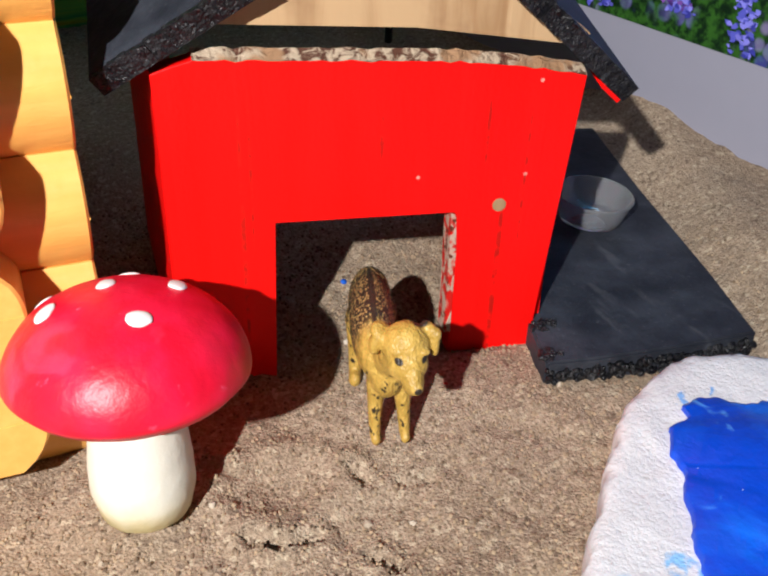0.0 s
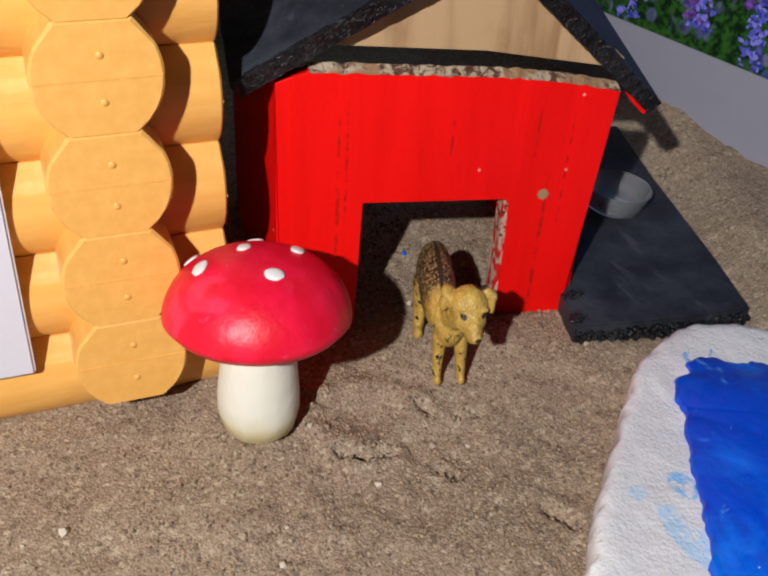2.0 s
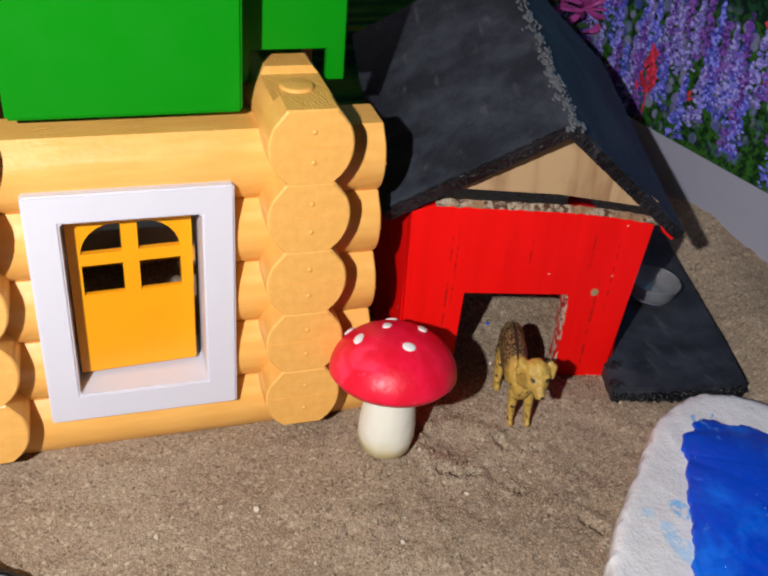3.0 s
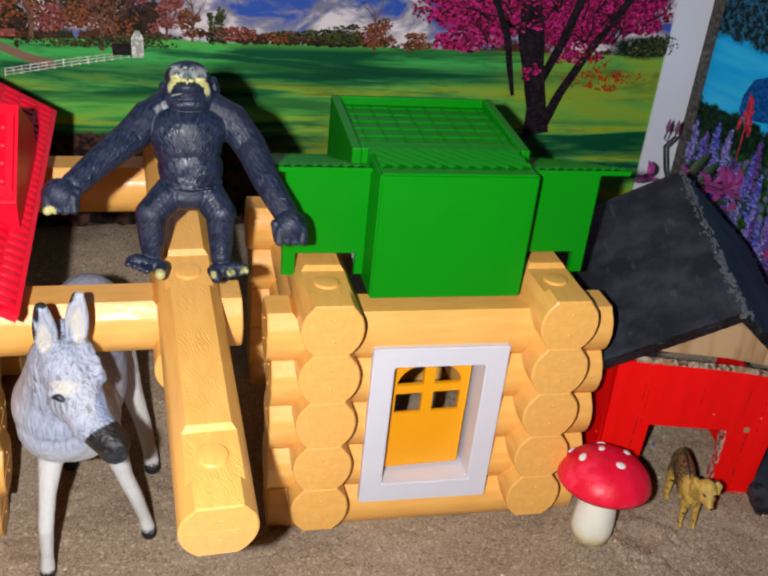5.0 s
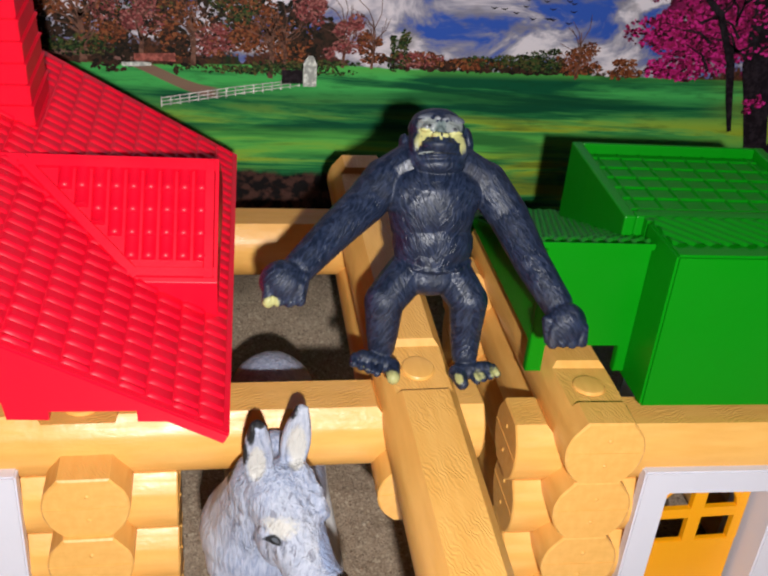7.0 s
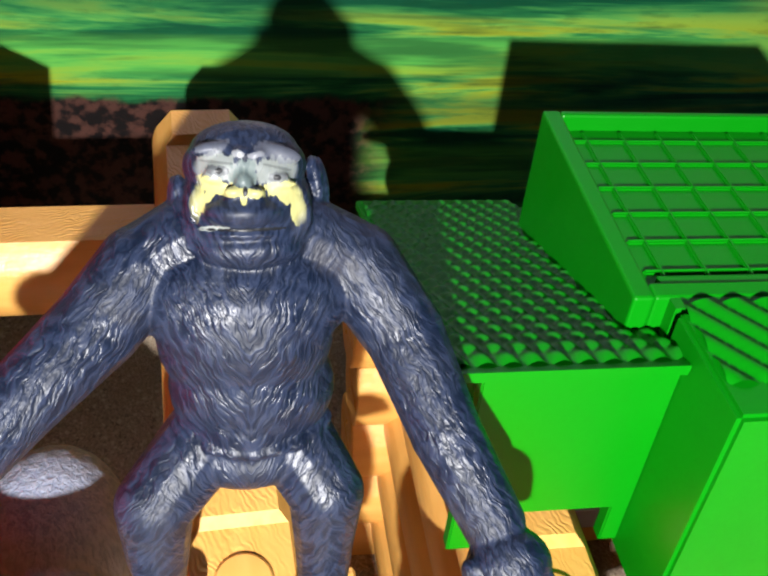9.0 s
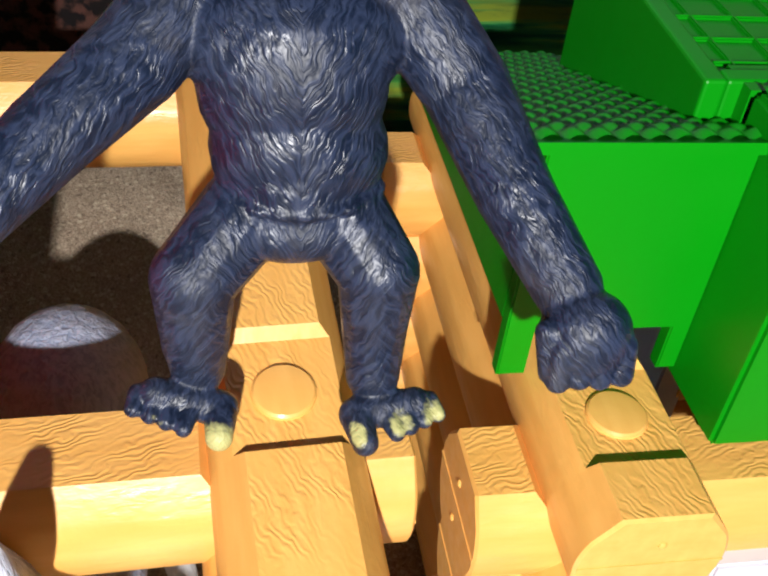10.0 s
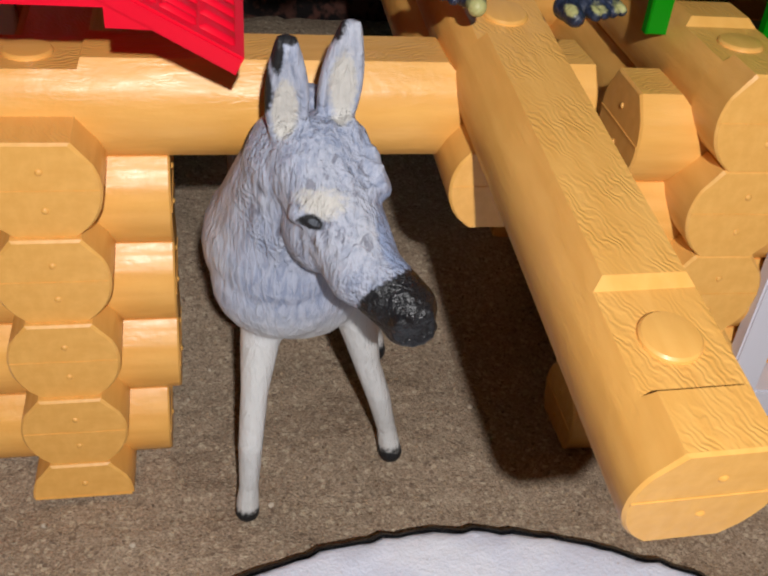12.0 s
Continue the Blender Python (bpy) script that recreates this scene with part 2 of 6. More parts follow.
def prism(bm, outline, axis, a, b, bevel=0.0):
    """A solid between a and b along an axis, from an outline in the two other axes."""
    rings = []
    for t in (a, b):
        rings.append([bm.verts.new((t, p[0], p[1]) if axis == 0 else (p[0], t, p[1]) if axis == 1 else (p[0], p[1], t)) for p in outline])
    n = len(outline)
    faces = [bm.faces.new(rings[0]), bm.faces.new(rings[1][::-1])]
    for i in range(n):
        faces.append(bm.faces.new((rings[0][i], rings[1][i], rings[1][(i + 1) % n], rings[0][(i + 1) % n])))
    bmesh.ops.recalc_face_normals(bm, faces=faces)
    if bevel:
        bmesh.ops.bevel(bm, geom=[e for f in faces[:2] for e in f.edges], offset=bevel, segments=2, affect="EDGES")
    return bm


def lathe(bm, outline, segments=48, wobble=0.0):
    """Turns points (radius, height) round z."""
    rings = []
    for r, z in outline:
        if r < 1e-6:
            rings.append([bm.verts.new((0, 0, z))])
            continue
        ring = []
        for i in range(segments):
            a = 2 * math.pi * i / segments
            k = 1 + wobble * noise.noise((3 * math.cos(a), 3 * math.sin(a), z * 60))
            ring.append(bm.verts.new((r * k * math.cos(a), r * k * math.sin(a), z)))
        rings.append(ring)
    for lo, hi in zip(rings, rings[1:]):
        for i in range(segments):
            j = (i + 1) % segments
            q = [lo[i % len(lo)], lo[j % len(lo)], hi[j % len(hi)], hi[i % len(hi)]]
            q = list(dict.fromkeys(q))
            if len(q) > 2:
                bm.faces.new(q)
    bmesh.ops.recalc_face_normals(bm, faces=bm.faces)
    return bm


def capsule(bm, a, b, ra, rb, segments=14, flat=1.0):
    """A round limb from a to b, with ball ends."""
    a, b = Vector(a), Vector(b)
    way = b - a
    turn = way.to_track_quat("Z", "Y").to_matrix().to_4x4() if way.length > 1e-6 else Matrix()
    for p, r in ((a, ra), (b, rb)):
        bmesh.ops.create_icosphere(bm, subdivisions=3, radius=r, matrix=Matrix.Translation(p))
    if way.length > 1e-6:
        m = Matrix.Translation((a + b) / 2) @ turn
        bmesh.ops.create_cone(bm, cap_ends=True, segments=segments, radius1=ra, radius2=rb, depth=way.length, matrix=m)


def ball(bm, p, size, turn=(0, 0, 0)):
    m = pose(*p, *turn) @ Matrix.Diagonal((*size, 1))
    bmesh.ops.create_icosphere(bm, subdivisions=3, radius=1, matrix=m)


def fused(ob, voxel, rounds):
    """Melts the overlapping forms of a figure into one skin."""
    m = ob.modifiers.new("skin", "REMESH")
    m.mode, m.voxel_size, m.use_smooth_shade = "VOXEL", voxel, True
    s = ob.modifiers.new("soften", "SMOOTH")
    s.iterations, s.factor = rounds, 0.5
    return ob


# ---- ground ----
CRACKS = ((0.0429, 0.1466, 0.0493, 0.1421, 0.0030), (0.0493, 0.1421, 0.0581, 0.1418, 0.0030), (0.0742, 0.1590, 0.0751, 0.1534, 0.0026),
          (0.0680, 0.1322, 0.0719, 0.1270, 0.0026), (0.0390, 0.1700, 0.0460, 0.1665, 0.0020), (0.0900, 0.1080, 0.0950, 0.0990, 0.0024), (0.0840, 0.1500, 0.0910, 0.1480, 0.0018))


def sand_height(x, y):
    """The level of the sand: flat in front, banked behind the pen and beside the pond."""
    def ease(t):
        t = min(max(t, 0), 1)
        return t * t * (3 - 2 * t)
    z = -0.0015 + 0.013 * ease((x - 0.205 - 0.30 * (y - 0.155)) / 0.03) + 0.014 * ease((y - 0.24) / 0.1)
    z += 0.0035 * ease((x - 0.0) / 0.03) * ease((y - 0.13) / 0.05) * (1 - ease((x - 0.15) / 0.05))
    z += 0.0022 * noise.noise((x * 22, y * 22, 0.0)) + 0.0012 * noise.noise((x * 60, y * 60, 3.0))
    z += 0.0009 * noise.noise((x * 150, y * 150, 7.0)) + 0.0006 * noise.noise((x * 330, y * 330, 5.0))
    z += 0.036 * ease((y - 0.355) / 0.13) * ease(-x / 0.08)
    for ax, ay, bx, by, depth in CRACKS:
        t = min(max(((x - ax) * (bx - ax) + (y - ay) * (by - ay)) / ((bx - ax) ** 2 + (by - ay) ** 2), 0), 1)
        d = math.hypot(x - ax - t * (bx - ax), y - ay - t * (by - ay)) + 0.0012 * noise.noise((x * 260, y * 260, 1.0))
        if d < 0.006:
            z -= depth * (1 - ease(d / 0.0026)) - 0.4 * depth * ease((d - 0.001) / 0.002) * (1 - ease((d - 0.003) / 0.003))
    d = math.hypot((x - 0.056) / 1.5, y - 0.160)
    z -= 0.0022 * (1 - ease(d / 0.011)) - 0.0012 * ease((d - 0.007) / 0.004) * (1 - ease((d - 0.011) / 0.005))
    return z


def sand_sheet():
    xs = [-0.7] + [-0.6 + 0.004 * i for i in range(150)] + [0.0017 * i for i in range(140)] + [0.24 + 0.004 * i for i in range(28)] + [0.4]
    ys = [-0.06, -0.02] + [0.02 + 0.0017 * i for i in range(130)] + [0.242 + 0.004 * i for i in range(62)] + [0.55, 0.7, 0.9]
    verts = [(x, y, sand_height(x, y)) for y in ys for x in xs]
    w = len(xs)
    faces = [(j * w + i, j * w + i + 1, (j + 1) * w + i + 1, (j + 1) * w + i) for j in range(len(ys) - 1) for i in range(w - 1)]
    me = bpy.data.meshes.new("ground")
    me.from_pydata(verts, [], faces)
    me.polygons.foreach_set("use_smooth", [True] * len(faces))
    me.materials.append(MAT["sand"])
    tagged(new("ground", me), "brown gritty sand with small dents and grains", "ground", kind="structure")


sand_sheet()


# ---- toy log buildings ----
PITCH = 0.028
HALF = 0.0155
REACH = 0.0275
BAY = 0.1242


def log_mesh(length, crossings, low=-0.014, marks=True):
    """A moulded toy log along y from 0, flat on top, notched and studded at its crossings."""
    bm = bmesh.new()

    def side(z):
        return 0.0090 if z > 0.0135 else HALF * math.sqrt(1 - (z / 0.0166) ** 2)

    stops = [(0, 0.014, 0.0007), (0.0006, 0.014, 0.0)]
    for c in crossings:
        stops += [(c - 0.0138, 0.014, 0), (c - 0.0130, 0.0116, 0), (c + 0.0128, 0.0116, 0), (c + 0.0150, 0.014, 0)]
    stops += [(length - 0.0006, 0.014, 0.0), (length, 0.014, 0.0007)]
    stops = [s for s in stops if 0 <= s[0] <= length]
    rings = []
    for y, top, inset in stops:
        zs = [low + (0 - low) * k / 5 for k in range(5)] + [0.0008, 0.0030, 0.0050, 0.0065, 0.0078, top]
        right = [(side(z) - inset, z) for z in zs]
        ring = [(x, z) for x, z in right] + [(-x, z) for x, z in reversed(right)]
        rings.append([bm.verts.new((x, y, z - (inset if z >= top - 1e-6 else 0))) for x, z in ring])
    n = len(rings[0])
    for a, b in zip(rings, rings[1:]):
        for i in range(n):
            bm.faces.new((a[i], a[(i + 1) % n], b[(i + 1) % n], b[i]))
    bm.faces.new(rings[0][::-1])
    bm.faces.new(rings[-1])
    bmesh.ops.recalc_face_normals(bm, faces=bm.faces)
    for c in crossings:
        disc = [(0.0066, 0.0112), (0.0064, 0.0122), (0.0059, 0.0127), (0.0040, 0.01295), (0.0, 0.0130)]
        rings = []
        for r, z in disc[:-1]:
            rings.append([bm.verts.new((r * math.cos(2 * math.pi * k / 28), c + r * math.sin(2 * math.pi * k / 28), z)) for k in range(28)])
        for a, b in zip(rings, rings[1:]):
            for k in range(28):
                bm.faces.new((a[k], a[(k + 1) % 28], b[(k + 1) % 28], b[k])).material_index = 3
        bm.faces.new(rings[-1]).material_index = 3
    if marks:
        for y, sign in ((0, -1), (length, 1)):
            for z in (0.0058, -0.0058):
                bmesh.ops.create_icosphere(bm, subdivisions=2, radius=0.0010, matrix=Matrix.Translation((0.0008, y, z)) @ Matrix.Diagonal((1, 0.6, 1, 1)))
            box(bm, -HALF * 0.96, HALF * 0.96, y - 0.00022 if sign < 0 else y, y if sign < 0 else y + 0.00022, -0.0003, 0.0003)
    bm.normal_update()
    for f in bm.faces:
        f.material_index = 2 if f.material_index == 3 or abs(f.normal.y) > 0.7 else 1 if f.normal.z > 0.8 else 0
    me = mesh_of(bm, MAT["log"], 22)
    me.materials.append(MAT["log_top"])
    me.materials.append(MAT["log_end"])
    return me


LOGS = {
    "bay": log_mesh(BAY + 2 * REACH, (REACH, REACH + BAY)),
    "long": log_mesh(2 * BAY + 2 * REACH, (REACH, REACH + BAY, REACH + 2 * BAY)),
    "loose": log_mesh(2 * BAY + 2 * REACH, (REACH, REACH + 0.1185, REACH + 2 * BAY)),
    "wide": log_mesh(BAY + 2 * REACH + 0.0042, (REACH + 0.0042, REACH + 0.0042 + BAY)),
    "plain": log_mesh(0.0545, (REACH,)),
    "stub": log_mesh(0.0587, (REACH + 0.0042,)),
    "foot": log_mesh(BAY + 2 * REACH, (), low=0.0),
    "sill": log_mesh(BAY + 2 * REACH, ()),
}
ALONG_X = 90.0


def lay(house, mesh, x, y, z, turn=0.0, tilt=0.0):
    """One log: turn 0 runs to the back from its front end, 90 runs to the left from its right end."""
    return part("log", LOGS[mesh], None, house, at=pose(x, y, z, tilt, 0, turn))


def door_frame(house, x, y, z, label):
    """A white moulded frame: a flat surround and a deep sleeve through the wall."""
    w, h, iw, i0, i1 = 0.0362, 0.1, 0.0245, 0.0125, 0.0888
    bm = bmesh.new()
    outer, inner = [(-w, 0), (w, 0), (w, h), (-w, h)], [(-iw, i0), (iw, i0), (iw, i1), (-iw, i1)]
    rings = [[bm.verts.new((px, d, pz)) for px, pz in loop] for loop, d in ((outer, 0.0035), (outer, -0.0025), (inner, -0.0025), (inner, 0.029))]
    back = [bm.verts.new((px * 1.09, 0.029, pz + (0.0022 if pz > 0.05 else -0.0022))) for px, pz in inner]
    rings += [back, [bm.verts.new((v.co.x, 0.0035, v.co.z)) for v in back]]
    rings.append(rings[0])
    for lo, hi in zip(rings, rings[1:]):
        for i in range(4):
            bm.faces.new((lo[i], lo[(i + 1) % 4], hi[(i + 1) % 4], hi[i]))
    bmesh.ops.recalc_face_normals(bm, faces=bm.faces)
    bmesh.ops.bevel(bm, geom=[e for e in bm.edges if e.calc_face_angle(0) > 1.0], offset=0.0007, segments=2, affect="EDGES")
    frame_thing = part("door_frame", bm, MAT["white"], house, label, 35, at=pose(x, y, z))
    return frame_thing


def toy_door(house, at, label):
    """A yellow door with four small panes, the upper two arched, hinged on its left edge."""
    bm = bmesh.new()
    w, h, d = 0.0455, 0.0705, 0.0028
    bars = ((0, 0.0045), (0.0195, 0.0255), (0.041, w))
    box(bm, 0, w, 0, d, 0, 0.0365, 0.0004)
    for x0, x1 in bars:
        box(bm, x0, x1, 0, d, 0.0362, h)
    for z0, z1 in ((0.0495, 0.0545), (0.0665, h)):
        for (_, a), (b, _) in zip(bars, bars[1:]):
            box(bm, a, b, 0.0001, d - 0.0001, z0, z1)
    for a, b, corner in ((0.0045, 0.0195, 0.0045), (0.0255, 0.041, 0.041)):
        r = abs(b - a) * 0.85
        sign = 1 if corner == a else -1
        pts = [(corner, 0.0667), (corner, 0.0667 - r)]
        for k in range(7):
            t = math.pi / 2 * k / 6
            pts.append((corner + sign * r * (1 - math.cos(t)), 0.0667 - r + r * math.sin(t)))
        pts = pts[:1] + pts[1:]
        prism(bm, pts, 1, 0.0002, d - 0.0002)
    door = part("door", bm, MAT["yellow"], house, label, at=at)
    return door


def door_knob(door):
    bm = bmesh.new()
    for y in (-0.0035, 0.0063):
        ball(bm, (0.0385, y, 0.021), (0.0028, 0.0028, 0.0036))
    box(bm, 0.0375, 0.0395, -0.003, 0.006, 0.0195, 0.0225)
    part("knob", bm, MAT["yellow"], door, smooth=50)


TURNED = Matrix.Translation((-0.0083, 0.1775, 0)) @ pose(0, 0, 0, 0, 0, -2.0) @ Matrix.Translation((0.0083, -0.1775, 0))


def green_house():
    house = thing("log_cabin", "toy cabin of interlocking orange plastic logs with white door frame", "toy house", at=TURNED)
    A, B, front, base = -0.1300, -0.0083, 0.2050, -0.0045
    right = B + REACH + 0.0042
    for y in (front, front + BAY):
        for k in range(5):
            z = base + PITCH * (k + 0.5)
            if k in (1, 2, 3):
                lay(house, "stub", right, y, z, ALONG_X)
                lay(house, "plain", A + REACH, y, z, ALONG_X)
            else:
                lay(house, "wide" if k == 4 else "sill", right, y, z, ALONG_X)
    for x in (A, B):
        for k in range(1, 6):
            lay(house, "bay", x, front - REACH, base + PITCH * k)
    mid = (A + B) / 2
    f = door_frame(house, mid - 0.0012, 0.1885, 0.0186, "glossy white plastic surround")
    toy_door(house, f.matrix_basis @ pose(-0.0235, 0.0095, 0.0142, 0, 0, 3), "yellow panelled door, nearly shut")
    door_frame(house, mid, front + BAY - 0.012, 0.0178, "glossy white plastic surround")
    return house


def pen_house():
    house = thing("log_pen", "toy house and pen of orange plastic logs, one log askew", "toy house")
    D, C, G, front, base, rise = -0.4437, -0.3195, -0.1980, 0.2175, 0.0008, 0.018
    for y, lift in ((front, 0), (front + BAY, rise)):
        for k in range(4):
            z = base + lift + PITCH * (k + 0.5)
            if k == 0:
                lay(house, "sill", C + REACH, y, z, ALONG_X)
            else:
                lay(house, "stub", C + REACH + 0.0042, y, z, ALONG_X)
                lay(house, "plain", D + REACH, y, z, ALONG_X)
        lay(house, "long", G + REACH, y, base + lift + PITCH * 4.5, ALONG_X)
    for x in (C, D):
        for k in range(0, 5):
            lay(house, "foot" if k == 0 else "bay", x, front - REACH, base + PITCH * k, 0, 4.0 if k else 0)
    lay(house, "bay", G, front - REACH, base + PITCH * 4, 0, 6.5)
    # the long loose log across the pen, its front end hanging low
    lay(house, "loose", -0.1925, 0.0770, 0.1148, 1.5, 9.6)
    f = door_frame(house, -0.3800, 0.2000, 0.0222, "glossy white plastic surround")
    d = toy_door(house, f.matrix_basis @ pose(-0.0215, 0.0190, 0.0140, 0, 0, -86), "yellow panelled door, wide open")
    door_knob(d)
    f = door_frame(house, -0.3800, front + BAY - 0.016, 0.0222 + rise, "glossy white plastic surround")
    d = toy_door(house, f.matrix_basis @ pose(0.0225, 0.0200, 0.0140, 0, 0, 125), "yellow panelled door, wide open")
    return house


green_house()
pen_house()


def relief(width, length, nx, ny, shape, material, parent, name, at):
    """A moulded panel: a grid over width (x) and length (y) whose height is given by shape(u, v)."""
    verts = [(width * i / nx, length * j / ny, shape(width * i / nx, length * j / ny)) for j in range(ny + 1) for i in range(nx + 1)]
    faces = [(j * (nx + 1) + i, j * (nx + 1) + i + 1, (j + 1) * (nx + 1) + i + 1, (j + 1) * (nx + 1) + i) for j in range(ny) for i in range(nx)]
    me = bpy.data.meshes.new(name)
    me.from_pydata(verts, [], faces)
    me.polygons.foreach_set("use_smooth", [True] * len(faces))
    me.materials.append(material)
    ob = new(name, me)
    ob.parent, ob.matrix_basis = parent, at
    return ob


def green_roof():
    roof = thing("toy_roof", "green plastic roof with raised skylight hatch, clipped on the cabin logs", "toy roof", at=TURNED)
    x0, x1, y0 = -0.1085, -0.0285, 0.2015
    bm = bmesh.new()
    box(bm, x0, x1, y0, y0 + 0.030, 0.1395, 0.2070, 0.0010)
    part("front_panel", bm, MAT["green"], roof, smooth=35)
    for side, (a, b, n0, n1) in (("left", (-0.1505, x0, -0.1440, -0.1130)), ("right", (x1, 0.0140, -0.0225, 0.0070))):
        bm = bmesh.new()
        pts = [(a, 0.1425), (n0, 0.1425), (n0, 0.1548), (n1, 0.1548), (n1, 0.1425), (b, 0.1425), (b, 0.2005), (a, 0.2005)]
        prism(bm, pts, 1, 0.2225, 0.2265, 0.0004)
        part("wing_wall", bm, MAT["green"], roof)
    for a in (-0.1505, 0.0110):
        bm = bmesh.new()
        prism(bm, [(0.2265, 0.156), (0.335, 0.156), (0.335, 0.1610), (0.2265, 0.1985)], 0, a, a + 0.003)
        part("end_wall", bm, MAT["green"], roof)
    for a, b in ((-0.1590, x0), (x1, 0.0295)):
        bm = bmesh.new()
        prism(bm, [(0.2200, 0.2000), (0.2200, 0.2026), (0.3400, 0.1620), (0.3400, 0.1590)], 0, a, b, 0.0004)
        wing = part("wing_roof", bm, MAT["green"], roof)
        w = b - a - 0.002

        def ribs(u, v):
            s = (u + 0.25 * v) / 0.0052
            t = v / 0.0048
            return 0.0022 * math.sin(math.pi * (s % 1)) * (0.55 + 0.45 * math.sin(math.pi * (t % 1)))
        relief(w, 0.120, 60, 160, ribs, MAT["green"], wing, "tiles", pose(a + 0.001, 0.2225, 0.2014, -18.7))
    # the tiled strip and the hatch with its sunken grid
    bm = bmesh.new()
    box(bm, x0 + 0.0005, x1 - 0.0005, 0.2332, 0.2440, 0.15, 0.2063)
    part("strip", bm, MAT["green"], roof)

    def strip(u, v):
        s = ((u + 0.8 * v) / 0.0070) % 1
        return 0.0016 * math.sin(math.pi * s)
    relief(x1 - x0 - 0.003, 0.024, 110, 16, strip, MAT["green"], roof, "tiles", pose(x0 + 0.0015, 0.2100, 0.2066))
    hatch = part("hatch", bmesh.new(), MAT["green"], roof)
    bm = bmesh.new()
    hx0, hx1, hy0, hy1 = -0.1160, -0.0215, 0.2365, 0.3100
    za, zb = 0.2066, 0.2108
    rim = 0.0048
    for a, b, side in ((hx0, hx0 + rim, 0), (hx1 - rim, hx1, 0)):
        prism(bm, [(hy0, 0.192), (hy1, 0.160), (hy1, zb), (hy0, za)], 0, a, b)
    prism(bm, [(hy0, 0.196), (hy0 + rim, 0.196), (hy0 + rim, za + 0.0004), (hy0, za)], 0, hx0 + rim, hx1 - rim)
    prism(bm, [(hy1 - 0.0025, 0.165), (hy1, 0.165), (hy1, zb), (hy1 - 0.0025, zb - 0.0001)], 0, hx0 + rim, hx1 - rim)
    prism(bm, [(hy0 + rim, 0.190), (hy1 - 0.0025, 0.186), (hy1 - 0.0025, 0.2062), (hy0 + rim, 0.2046)], 0, hx0 + rim, hx1 - rim)
    old = hatch.data
    hatch.data = mesh_of(bm, MAT["green"])
    bpy.data.meshes.remove(old)
    b = hatch.modifiers.new("edges", "BEVEL")
    b.width, b.segments, b.limit_method = 0.0007, 2, "ANGLE"

    wide, deep = hx1 - hx0 - 2 * rim - 0.001, hy1 - hy0 - rim - 0.004
    bm = bmesh.new()
    for k in range(8):
        box(bm, wide * (k + 0.5) / 8 - 0.0006, wide * (k + 0.5) / 8 + 0.0006, 0.001, deep - 0.001, -0.001, 0.0009, 0.0004)
    for k in range(6):
        box(bm, 0.001, wide - 0.001, deep * (k + 0.5) / 6 - 0.0006, deep * (k + 0.5) / 6 + 0.0006, -0.001, 0.0008, 0.0004)
    part("grid", bm, MAT["green"], hatch, at=pose(hx0 + rim + 0.0005, hy0 + rim + 0.0005, 0.2047, 1.35))
    return roof


green_roof()


